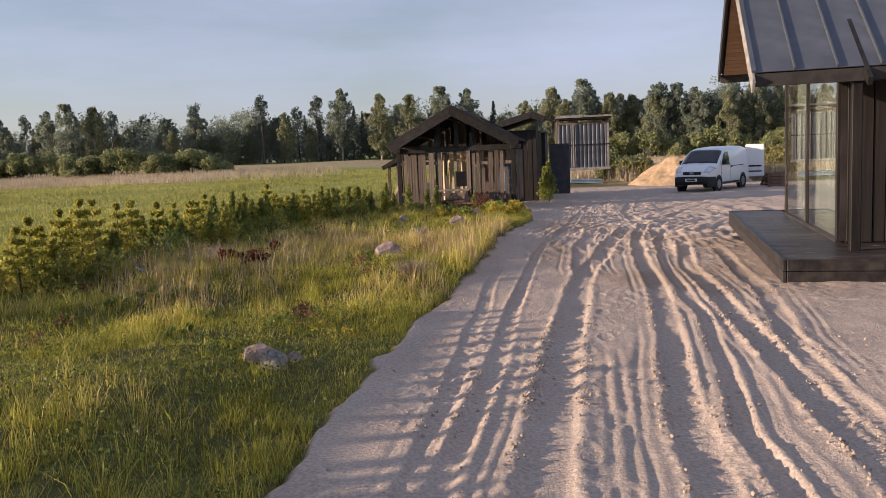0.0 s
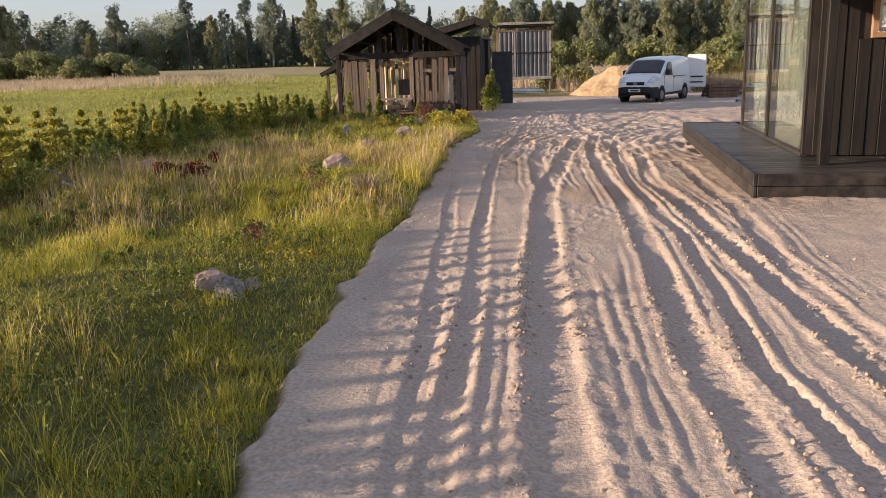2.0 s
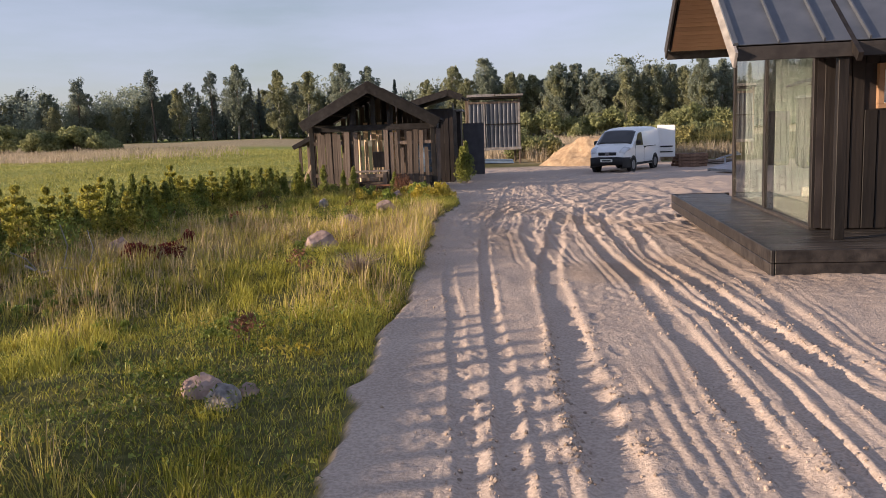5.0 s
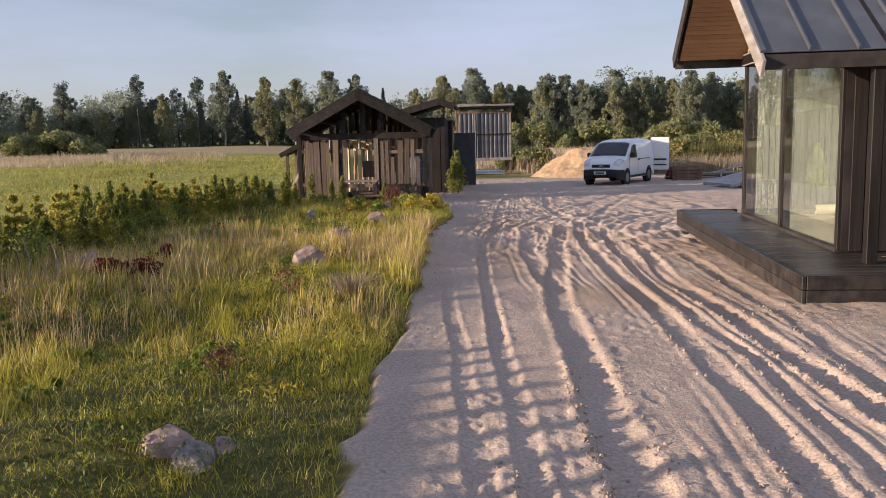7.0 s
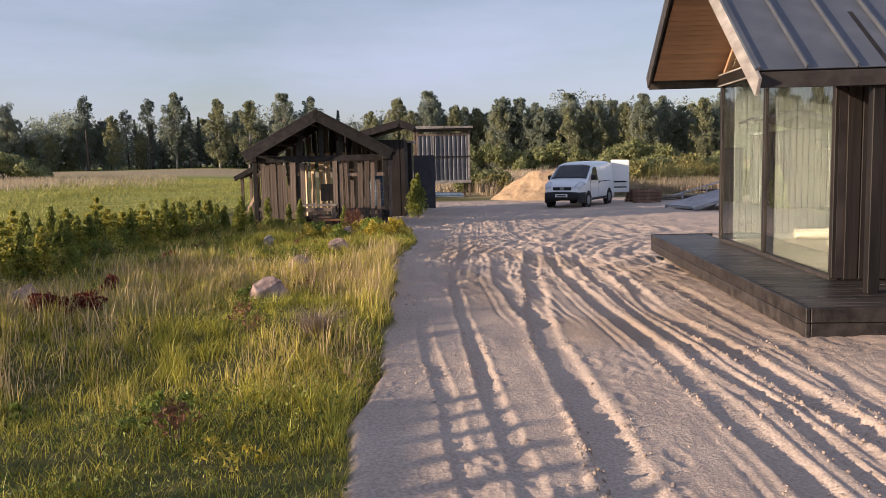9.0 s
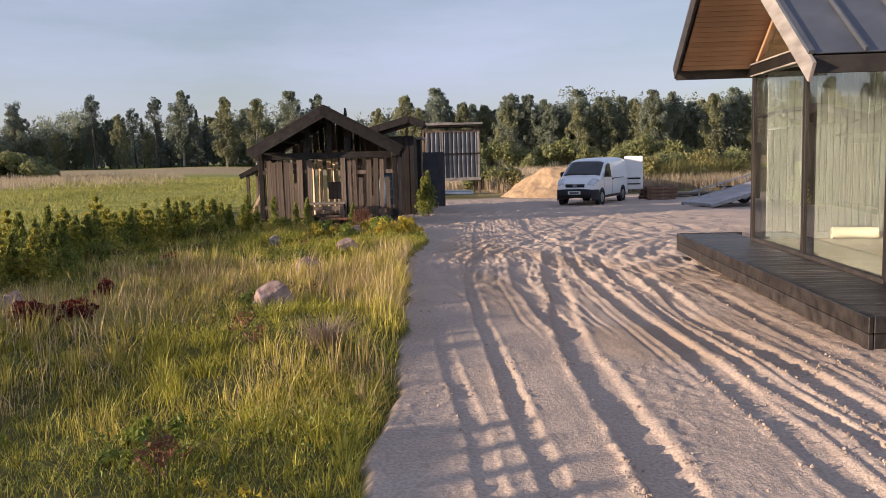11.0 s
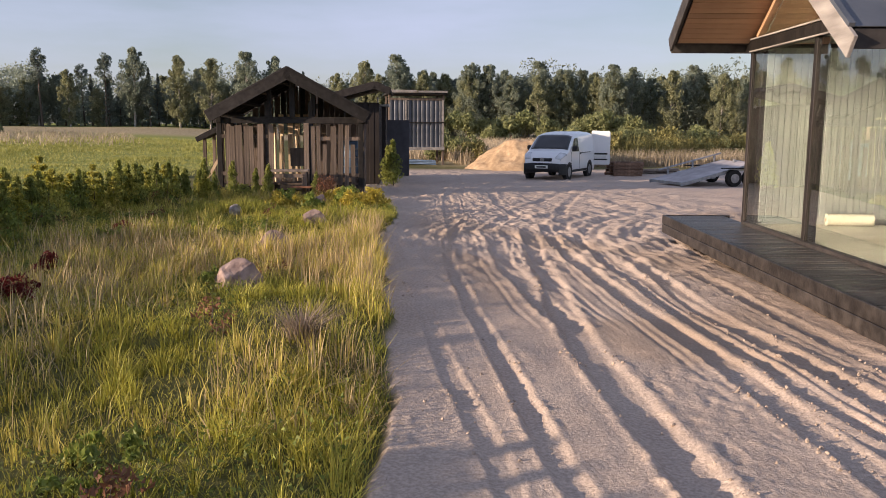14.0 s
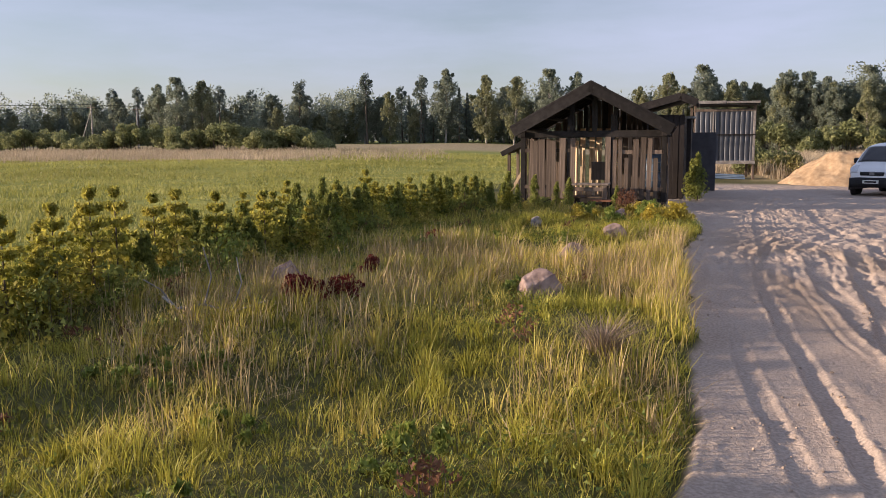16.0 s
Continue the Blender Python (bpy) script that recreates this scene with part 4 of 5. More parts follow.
boxes("cover_strip", M_PALE, store, ((0.06, 0.04, 2.4), (-0.55, -0.12, 2.2)), w=0.004)
tarp = thing("sheet_stack", STORE @ pose(0.1, 0.4, 0.02), "stack of pale blue sheets lying under the raised store", "sheet stack")
for k in range(3):
    boxes("sheet", M_BLUE, tarp, ((1.9 - 0.1 * k, 1.0, 0.06), (0.03 * k, 0, 0.10 + 0.075 * k), Matrix.Rotation(radians(2), 4, "Y")), w=0.01)


# ---------------------------------------------------------------- van
# x runs from the nose (0) to the tail (4.4)
VAN_TOP = ((0.0, 0.36), (0.015, 0.62), (0.05, 0.80), (0.13, 0.92), (0.32, 1.02), (0.56, 1.10), (0.74, 1.16), (0.95, 1.335), (1.20, 1.53), (1.42, 1.69), (1.60, 1.785), (1.85, 1.835), (2.4, 1.865), (3.3, 1.875), (4.0, 1.855), (4.28, 1.80), (4.36, 1.60), (4.40, 1.0), (4.41, 0.36))


def van_top(x):
    return float(np.interp(x, [p[0] for p in VAN_TOP], [p[1] for p in VAN_TOP]))


def van_half(x, z):
    """Half width: drawn in at the nose, a little at the tail, and above the waist."""
    w = 0.85 - 0.17 * max(0.0, 1 - x / 0.62) ** 2.2 - 0.05 * max(0.0, (x - 3.9) / 0.5) ** 2
    return w * (1 - 0.145 * max(0.0, (z - 0.95) / 0.9) ** 1.5)


def van_skin(x, s, out=0.0, cap=9.0):
    """A point of the skin at station x; s runs from sill to sill over the top, -1 to 1."""
    top = min(van_top(x), cap)
    low = 0.27
    a = abs(s)
    if a > 0.5:
        f = (1 - a) / 0.5
        z = low + (top - low) * 0.93 * f
        y = van_half(x, z) + out
    else:
        f = a / 0.5
        edge = van_half(x, low + (top - low) * 0.93) + out
        y = edge * f
        z = top + out - (top - low) * 0.07 * f ** 5
    return Vector((x, math.copysign(y, s), z))


def skin_mesh(bm, xs, ss, out=0.0, cap=9.0):
    rows = [[bm.verts.new(van_skin(x, t, out, cap)) for t in ss] for x in xs]
    for a, b in zip(rows, rows[1:]):
        for k in range(len(ss) - 1):
            bm.faces.new((a[k], a[k + 1], b[k + 1], b[k]))


def even(a, b, n):
    return [a + (b - a) * k / n for k in range(n + 1)]


def skin_patch(name, material, parent, xs, ss, thick=0.014, label=""):
    """A pane or lamp that follows the skin: its outer face, with turned-in rims."""
    bm = bmesh.new()
    outer = [[bm.verts.new(van_skin(x, t, thick) - Vector((thick, 0, 0))) for t in ss] for x in xs]
    inner = [[bm.verts.new(van_skin(x, t, -0.012)) for t in ss] for x in xs]
    m, n = len(xs) - 1, len(ss) - 1
    for i in range(m):
        for j in range(n):
            bm.faces.new((outer[i][j], outer[i][j + 1], outer[i + 1][j + 1], outer[i + 1][j]))
            bm.faces.new((inner[i][j], inner[i + 1][j], inner[i + 1][j + 1], inner[i][j + 1]))
    for i in range(m):
        for j in (0, n):
            bm.faces.new((outer[i][j], outer[i + 1][j], inner[i + 1][j], inner[i][j]))
    for j in range(n):
        for i in (0, m):
            bm.faces.new((outer[i][j], outer[i][j + 1], inner[i][j + 1], inner[i][j]))
    return part(name, bm, material, parent, label, smooth=True)


van = thing("van", pose(7.66, 35.0, -0.47, 0, 0, 55), "white compact panel van parked on sand, rear door open", "van")
STATIONS = [0.0, 0.006, 0.015, 0.03, 0.05, 0.085, 0.13, 0.2] + even(0.28, 2.0, 26) + even(2.1, 3.9, 12) + [4.0, 4.1, 4.2, 4.28, 4.33, 4.36, 4.38, 4.40, 4.41]
ROUND = [-1, -0.92, -0.84, -0.76, -0.68, -0.6, -0.54, -0.5, -0.485, -0.465, -0.44, -0.4, -0.33, -0.25, -0.12]
ROUND = ROUND + [0.0] + [-v for v in ROUND[::-1]]
bm = bmesh.new()
skin_mesh(bm, STATIONS, ROUND)
bmesh.ops.holes_fill(bm, edges=[e for e in bm.edges if e.is_boundary], sides=0)
part("body", bm, M_VAN, van, smooth=True)
bm = bmesh.new()
skin_mesh(bm, [0.0, 0.008, 0.02, 0.05, 0.10, 0.18, 0.28, 0.38, 0.48], ROUND, 0.024, 0.70)
bmesh.ops.translate(bm, verts=bm.verts[:], vec=(-0.045, 0, -0.06))
bmesh.ops.holes_fill(bm, edges=[e for e in bm.edges if e.is_boundary], sides=0)
part("bumper", bm, M_BLACK, van, "black plastic front bumper", smooth=True)
skin_patch("grille", M_BLACK, van, even(0.038, 0.075, 4), even(-0.27, 0.27, 8), 0.02)
boxes("badge", M_RIM, van, ((0.03, 0.17, 0.12), (0.02, 0, 0.81)), w=0.014)
boxes("number_plate", M_WHITE, van, ((0.02, 0.52, 0.12), (-0.06, 0, 0.52)), w=0.004)
boxes("plate_mark", M_BLACK, van, ((0.004, 0.38, 0.055), (-0.072, 0, 0.52)))
skin_patch("windscreen", M_CARGLASS, van, even(0.79, 1.50, 9), even(-0.455, 0.455, 12), 0.010, "dark raked windscreen")
boxes("wiper", M_BLACK, van, ((0.03, 0.62, 0.02), (0.80, -0.32, 1.225), rot_z(4)), ((0.03, 0.5, 0.02), (0.80, 0.36, 1.225), rot_z(4)))
for sgn in (-1, 1):
    skin_patch("headlight", M_LAMP, van, even(0.075, 0.46, 8), [sgn * v for v in even(0.34, 0.535, 7)], 0.012, "clear swept-back headlight")
    boxes("mirror", M_BLACK, van, ((0.12, 0.19, 0.20), (1.16, sgn * 0.95, 1.22)), w=0.045)
    bm = bmesh.new()
    lower = [(1.08, 1.10), (1.35, 1.09), (1.65, 1.085), (2.0, 1.08)]
    upper = [(1.20, 1.26), (1.46, 1.56), (1.68, 1.625), (1.97, 1.63)]
    for off in (0.008, -0.012):
        lo = [bm.verts.new((x, sgn * (van_half(x, z) + off), z)) for x, z in lower]
        up = [bm.verts.new((x, sgn * (van_half(x, z) + off), z)) for x, z in upper]
        for k in range(3):
            bm.faces.new((lo[k], lo[k + 1], up[k + 1], up[k]))
    part("side_window", bm, M_CARGLASS, van)
    boxes("sill_trim", M_BLACK, van, ((1.9, 0.03, 0.09), (2.15, sgn * 0.85, 0.33)), ((1.3, 0.02, 0.03), (2.95, sgn * 0.852, 1.02)), w=0.01)
    boxes("door_handle", M_BLACK, van, ((0.16, 0.03, 0.07), (2.18, sgn * 0.86, 1.0)), w=0.01)
    boxes("door_seam", M_BLACK, van, ((0.012, 0.008, 0.72), (2.10, sgn * (van_half(2.1, 0.9) + 0.001), 0.72)), ((0.012, 0.008, 0.5), (1.06, sgn * (van_half(1.06, 0.9) + 0.001), 0.84)))
    for x in (0.80, 3.52):
        wheel = thing("wheel", pose(x, sgn * 0.755, 0.315), "", "")
        wheel.parent = van
        bm = bmesh.new()
        rod(bm, (0, -0.10, 0), (0, 0.10, 0), 0.315, seg=28)
        soften(bm, 0.02, 2)
        part("tyre", bm, M_RUBBER, wheel)
        bm = bmesh.new()
        rod(bm, (0, sgn * 0.09, 0), (0, sgn * 0.112, 0), 0.20, 0.18, seg=20)
        part("rim", bm, M_RIM, wheel)
        bm = bmesh.new()
        rod(bm, (x, sgn * 0.70, 0.32), (x, sgn * 0.854, 0.32), 0.375, seg=28)
        part("wheel_arch", bm, M_BLACK, van)
bm = bmesh.new()
cuboid(bm, (0.07, 0.80, 1.42), (0, 0, 0))
for v in bm.verts:
    if v.co.z > 0 and v.co.y > 0:
        v.co.z += 0.03
soften(bm, 0.03, 2)
bm.transform(Matrix.Translation((4.43, -1.05, 1.16)) @ rot_z(16))
door = part("rear_door", bm, M_VAN, van, "white rear door swung open")
boxes("door_panel", M_BLACK, door, ((0.03, 0.60, 0.07), (4.38, -1.05, 0.92), rot_z(16)), w=0.006)
boxes("door_plate", M_WHITE, door, ((0.02, 0.5, 0.11), (4.375, -1.05, 0.79), rot_z(16)))
boxes("door_sill", M_BLACK, door, ((0.03, 0.60, 0.05), (4.38, -1.05, 0.68), rot_z(16)))
for py in (-0.76, 0.76):
    boxes("tail_lamp", M_REDLAMP, van, ((0.06, 0.08, 0.4), (4.36, py, 1.0)), w=0.02)

# ---------------------------------------------------------------- sand heap, pallets, trailer
heap_n = 64
bm = bmesh.new()
rows_v = []
for i in range(heap_n + 1):
    row = []
    for j in range(heap_n + 1):
        px, py = (i / heap_n - 0.5) * 7.0, (j / heap_n - 0.5) * 5.0
        r = math.hypot(px / 3.3, py / 2.3)
        ridge = max(0.0, 1 - r)
        hgt = min(1.42, 2.25 * ridge) + (0.10 * float(lattice(70, np.array(px * 2.2), np.array(py * 2.2))) + 0.05 * float(lattice(71, np.array(px * 6.0), np.array(py * 6.0)))) * min(1, 4 * ridge)
        row.append(bm.verts.new((px, py, hgt - 0.05)))
    rows_v.append(row)
for i in range(heap_n):
    for j in range(heap_n):
        bm.faces.new((rows_v[i][j], rows_v[i + 1][j], rows_v[i + 1][j + 1], rows_v[i][j + 1]))
heap = part("sand_mound", bm, M_SAND, None, smooth=True)
heap.matrix_basis = pose(9.3, 43.6, -0.5)
tagged(heap, "heap of orange yellow sand behind the van", "sand heap")

pal = thing("pallet", pose(12.1, 38.0, -0.49, 0, 0, 4), "weathered brown wooden pallet on the sand", "pallet", "pallets by the van")
for k in range(7):
    boxes("board", M_PALLET, pal, ((0.11, 1.0, 0.022), (-0.6 + 0.2 * k, 0, 0.135)))
for y in (-0.45, 0, 0.45):
    boxes("bearer", M_PALLET, pal, ((1.3, 0.09, 0.10), (0, y, 0.073)))
    boxes("runner", M_PALLET, pal, ((1.3, 0.11, 0.022), (0, y, 0.011)))
for k in range(1, 4):
    copy_thing(pal, pose(12.1 + 0.03 * k, 38.0, -0.49 + 0.148 * k, 0, 0, 4 - 3 * k))
lumber = thing("lumber_stack", pose(13.6, 39.3, -0.49, 0, 0, 12), "low stack of grey boards lying on sand", "lumber")
for k in range(9):
    boxes("board", M_TABLE if k % 3 else M_OLD, lumber, ((2.6 + 0.2 * (k % 3), 0.16, 0.05), (0.1 * (k % 4), -0.4 + 0.2 * (k % 4), 0.10 + 0.06 * (k // 4)), rot_z(-4 + 2 * (k % 5))), w=0.004)
for x in (-0.9, 0.9):
    boxes("bearer", M_OLD, lumber, ((0.1, 1.0, 0.075), (x, 0, 0.038)))

trailer = thing("car_trailer", pose(12.35, 31.2, -0.40, 0, 0, 8), "flat car trailer with grey plywood bed tipped to the ground", "trailer")
tilt = Matrix.Rotation(radians(-13), 4, "Y")
bed = boxes("bed", M_PLY, trailer, ((2.9, 1.9, 0.05), (0.1, 0, 0.47), tilt), w=0.006, label="grey plywood bed")
boxes("side_rail", M_STEEL, trailer, ((3.1, 0.06, 0.12), (0.1, -0.98, 0.44), tilt), ((3.1, 0.06, 0.12), (0.1, 0.98, 0.44), tilt), w=0.006)
boxes("rear_sill", M_STEEL, trailer, ((0.08, 2.0, 0.1), (-1.32, 0, 0.12)), w=0.006)
boxes("guard_rail", M_STEEL, trailer, ((2.6, 0.05, 0.05), (0.2, 0.98, 0.78), tilt), ((0.05, 0.05, 0.3), (-0.7, 0.98, 0.42)), ((0.05, 0.05, 0.3), (0.3, 0.98, 0.66)), ((0.05, 0.05, 0.3), (1.2, 0.98, 0.86)))
boxes("drawbar", M_STEEL, trailer, ((1.6, 0.1, 0.1), (2.1, 0, 0.72), Matrix.Rotation(radians(8), 4, "Y")), ((0.08, 0.08, 0.62), (2.7, 0, 0.31)))
for y in (-1.1, 1.1):
    for x in (0.55, 1.2):
        bm = bmesh.new()
        rod(bm, (x, y - 0.09, 0.29), (x, y + 0.09, 0.29), 0.29, seg=22)
        soften(bm, 0.02)
        wh = part("wheel", bm, M_RUBBER, trailer)
        bm = bmesh.new()
        rod(bm, (x, y - 0.10, 0.29), (x, y + 0.10, 0.29), 0.16, seg=16)
        part("rim", bm, M_RIM, wh)
    boxes("mudguard", M_BLACK, trailer, ((1.5, 0.24, 0.04), (0.87, y, 0.63)), w=0.01)


# ---------------------------------------------------------------- plants
def leaves(centres, radii, per, size, seed, flat=1.0, up=0.0):
    """Small pointed leaf clumps strewn in the shells of balls: (n, 3, 3) corners."""
    g = np.random.default_rng(seed)
    c = np.repeat(np.asarray(centres, float), per, axis=0)
    r = np.repeat(np.asarray(radii, float), per)
    d = g.normal(size=(len(c), 3))
    d /= np.linalg.norm(d, axis=1, keepdims=True)
    p = c + d * (r * g.uniform(0.35, 1.05, len(r)) ** 0.6)[:, None] * np.array((1, 1, flat))
    s = size * g.uniform(0.5, 1.5, len(p))[:, None]
    a = g.normal(size=(len(p), 3))
    a[:, 2] += up
    a /= np.linalg.norm(a, axis=1, keepdims=True)
    b = np.cross(a, g.normal(size=(len(p), 3)))
    b /= np.linalg.norm(b, axis=1, keepdims=True)
    return np.stack([p - a * s * 0.6 - b * s * 0.32, p - a * s * 0.3 + b * s * 0.42, p + a * s * 0.8], 1)


def tree_meshes(kind, h, seed):
    """Trunk with limbs, and crown: birch, spruce, pine or round broadleaf."""
    g = np.random.default_rng(seed)
    bm = bmesh.new()
    bend = g.uniform(-0.03, 0.03, 2) * h
    trunk_r = h * 0.013
    mid = Vector((bend[0], bend[1], h * 0.5))
    rod(bm, (0, 0, -0.3), mid, trunk_r * 1.3, trunk_r * 0.8, 7)
    rod(bm, mid, (bend[0] * 0.6, bend[1] * 0.6, h * 0.94), trunk_r * 0.8, trunk_r * 0.2, 7)
    cs, rs = [], []
    if kind == "spruce":
        for k in range(46):
            f = k / 45
            z = h * (0.10 + 0.90 * f)
            ring = h * 0.15 * (1 - f) ** 0.9
            for _ in range(3):
                a = g.uniform(0, 2 * math.pi)
                q = ring * g.uniform(0.3, 1.0)
                cs.append((math.cos(a) * q, math.sin(a) * q, z - 0.25 * q))
                rs.append(0.16 + 0.26 * ring)
        per, size, flat = 34, 0.22, 0.5
    elif kind == "pine":
        for k in range(34):
            a, z = g.uniform(0, 2 * math.pi), h * g.uniform(0.62, 1.0)
            q = h * 0.11 * g.uniform(0.1, 1.0) * (1.15 - max(0, z / h - 0.8) * 3)
            cs.append((math.cos(a) * q + bend[0], math.sin(a) * q + bend[1], z))
            rs.append(h * g.uniform(0.025, 0.055))
        per, size, flat = 100, 0.2, 0.9
    else:
        lo, wide = (0.10, 0.20) if kind == "birch" else (0.03, 0.27)
        n = 120 if kind == "birch" else 150
        for k in range(n):
            f = g.uniform(0, 1) ** 0.85
            z = h * (lo + (1 - lo) * f)
            env = math.sin(math.pi * (0.20 + 0.74 * f)) ** 0.7
            a = g.uniform(0, 2 * math.pi)
            q = h * wide * env * g.uniform(0.1, 1.0)
            cs.append((math.cos(a) * q + bend[0] * f, math.sin(a) * q + bend[1] * f, z * 0.98))
            rs.append(h * g.uniform(0.022, 0.055) * (0.5 + 0.7 * env))
        per, size, flat = 100, 0.22, 1.35
    for k in range(0, len(cs), 4 if kind != "spruce" else 14):
        rod(bm, (bend[0] * 0.7, bend[1] * 0.7, max(h * 0.15, cs[k][2] - h * 0.10)), cs[k], trunk_r * 0.35, trunk_r * 0.08, 5)
    trunk = mesh_of("trunk", bm, M_BIRCH if kind == "birch" else M_BARK)
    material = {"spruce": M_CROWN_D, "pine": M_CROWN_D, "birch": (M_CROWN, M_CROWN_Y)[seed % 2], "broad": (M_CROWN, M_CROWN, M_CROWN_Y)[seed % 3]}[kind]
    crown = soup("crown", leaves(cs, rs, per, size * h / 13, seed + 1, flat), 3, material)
    return trunk, crown


TREE_KINDS = [("broad", 11, 101), ("broad", 12, 103), ("birch", 14, 104), ("birch", 13, 105), ("birch", 15, 106), ("spruce", 13, 107), ("spruce", 11, 108), ("pine", 15, 109), ("broad", 9, 110), ("broad", 12.5, 111), ("birch", 13.5, 113), ("pine", 13.5, 115)]
TREE_LABEL = {"broad": "full round broadleaf tree at the wood's edge", "birch": "tall slender birch in the far wood's edge", "spruce": "dark pointed spruce in the far treeline", "pine": "tall pine with a bare trunk in the treeline"}
stock = [tree_meshes(*k) for k in TREE_KINDS]


def plant_tree(k, x, y, s, turn):
    kind = TREE_KINDS[k][0]
    t = thing("tree", pose(x, y, gz(x, y) - 0.05, 0, 0, turn) @ Matrix.Diagonal((s, s, s * 1.0, 1)), TREE_LABEL[kind], kind + " tree" if kind != "broad" else "tree", "far treeline")
    for name, me in zip(("trunk", "crown"), stock[k]):
        o = new(name, me)
        o.parent = t


tr = random.Random(11)
# the edge of the wood across the field, then round behind the yard
EDGE = [(-190, 60), (-150, 120), (-105, 143), (-60, 146), (-20, 150), (15, 140), (40, 128), (70, 118), (110, 95), (150, 50)]


def along(f):
    f *= len(EDGE) - 1
    k = min(int(f), len(EDGE) - 2)
    a, b = EDGE[k], EDGE[k + 1]
    return a[0] + (b[0] - a[0]) * (f - k), a[1] + (b[1] - a[1]) * (f - k)


for k in range(278):
    f = (k + tr.uniform(-0.4, 0.4)) / 278
    x, y = along(max(0, min(0.999, f)))
    back = tr.choice((0, 3, 7, 12))
    r = math.hypot(x, y)
    x, y = x * (1 + back / r) + tr.uniform(-1, 1), y * (1 + back / r) + tr.uniform(-1, 1)
    right = x > 8
    s = tr.uniform(0.60, 0.74) if not right else tr.uniform(0.70, 0.82)
    if -30 < x < 8:
        s = tr.uniform(0.6, 0.82)
    kinds = (0, 1, 2, 9, 6, 8, 7, 0, 6, 1, 3, 5, 9, 8) if not right else (2, 3, 4, 10, 10, 4, 3, 2, 1, 9)
    plant_tree(tr.choice(kinds), x, y, s, tr.uniform(0, 360))
# single trees that stand above the edge
for k, x, y, s in ((4, -78, 138, 0.80), (10, -74, 139, 0.84), (2, -82, 139, 0.78), (7, -36.0, 148, 0.78), (2, -31.5, 148, 0.92), (5, -29, 148, 0.74), (3, -24, 147, 0.9), (10, -19, 146, 0.85), (4, -13, 145, 0.86), (2, -8, 145, 0.9), (10, 6, 143, 0.92), (4, 12, 142, 0.9), (9, 23, 137, 0.95), (1, 26, 136, 0.97), (7, -46, 148, 0.82), (11, -58, 146, 0.85)):
    plant_tree(k, x, y, s, tr.uniform(0, 360))

# unbroken wood behind the edge, in the same leaf colour with haze mixed in
cs, rs = [], []
for k in range(1600):
    x, y = along(tr.random())
    r = math.hypot(x, y)
    m = 1 + tr.uniform(4, 34) / r
    x, y = x * m, y * m
    top = (7.8 if x < 8 else 9.0) + 1.2 * math.sin(x * 0.21) + tr.uniform(-1.5, 0.6)
    cs.append((x, y, gz(x, y) + tr.uniform(0.5, top)))
    rs.append(tr.uniform(1.5, 2.6))
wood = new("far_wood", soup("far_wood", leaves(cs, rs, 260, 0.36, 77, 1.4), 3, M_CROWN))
tagged(wood, "dark mixed wood beyond the field", "woodland", kind="stuff")


# willow scrub, with stems from the ground
def scrub(name, cx, cy, w, d, h, seed, material, label, category, n=26, per=150, size=0.26, group="", stem=0.03):
    g = np.random.default_rng(seed)
    base = gz(cx, cy)
    t = thing(name, pose(cx, cy, base), label, category, group)
    cs, rs = [], []
    bm = bmesh.new()
    for k in range(n):
        x, y = g.uniform(-1, 1) * w / 2, g.uniform(-1, 1) * d / 2
        e = max(0.25, 1 - (2 * x / w) ** 2 * 0.8)
        zz = h * e * g.uniform(0.35, 0.88)
        off = gz(cx + x, cy + y) - base
        cs.append((x, y, zz + off))
        rs.append(h * g.uniform(0.16, 0.28))
        rod(bm, (x * 0.85, y * 0.85, off - 0.1), (x, y, zz + off), stem, stem * 0.3, 5)
    tagged(part("stem", bm, M_BARK, t), kind="stuff")
    o = new("foliage", soup("foliage", leaves(cs, rs, per, size, seed + 1, 0.9, 0.7), 3, material))
    o.parent = t
    return t


for k, (x, y, w, h) in enumerate(((-73, 95, 17, 2.9), (-57, 94, 15, 3.5), (-45.5, 93, 13, 3.3), (-92, 97, 22, 2.9), (-38, 94, 9, 2.8))):
    scrub("willow_bush", x, y, w, 5, h, 200 + k, M_WILLOW, "broad low willow bush across the meadow", "bush", 90, 190, 0.22, "willow scrub")
for k, (x, y, w, h) in enumerate(((18, 122, 14, 4.2), (28, 120, 12, 4.0), (38, 112, 12, 4.2), (10, 124, 10, 3.5))):
    scrub("willow_bush", x, y, w, 5, h, 220 + k, M_WILLOW, "grey-green bush before the far wood", "bush", 60, 120, 0.34, "bushes by the wood")
for k, (x, y, w, h) in enumerate(((14.5, 47.5, 3, 1.9), (16.5, 48, 4, 2.1), (18.5, 48.6, 3.5, 2.0), (20.5, 49, 4.5, 2.2), (22.8, 49.6, 4, 2.0), (25, 50.5, 4, 1.8), (28, 52, 5, 1.9))):
    scrub("willow_bush", x, y, w, 2.5, h, 260 + k, (M_REED, M_WILLOW)[k % 2], "green willow bush among the reeds", "bush", 46, 150, 0.12, "bushes in the reeds")
for k, (x, y, w, h) in enumerate(((6.6, 52, 2.2, 1.9), (8.0, 53, 2.0, 1.5), (7.4, 48.0, 1.6, 1.2))):
    scrub("weed_bush", x, y, w, 1.6, h, 240 + k, M_WILLOW if k < 2 else M_REED, "loose weedy shrub beside the sand heap", "bush", 26, 120, 0.13)


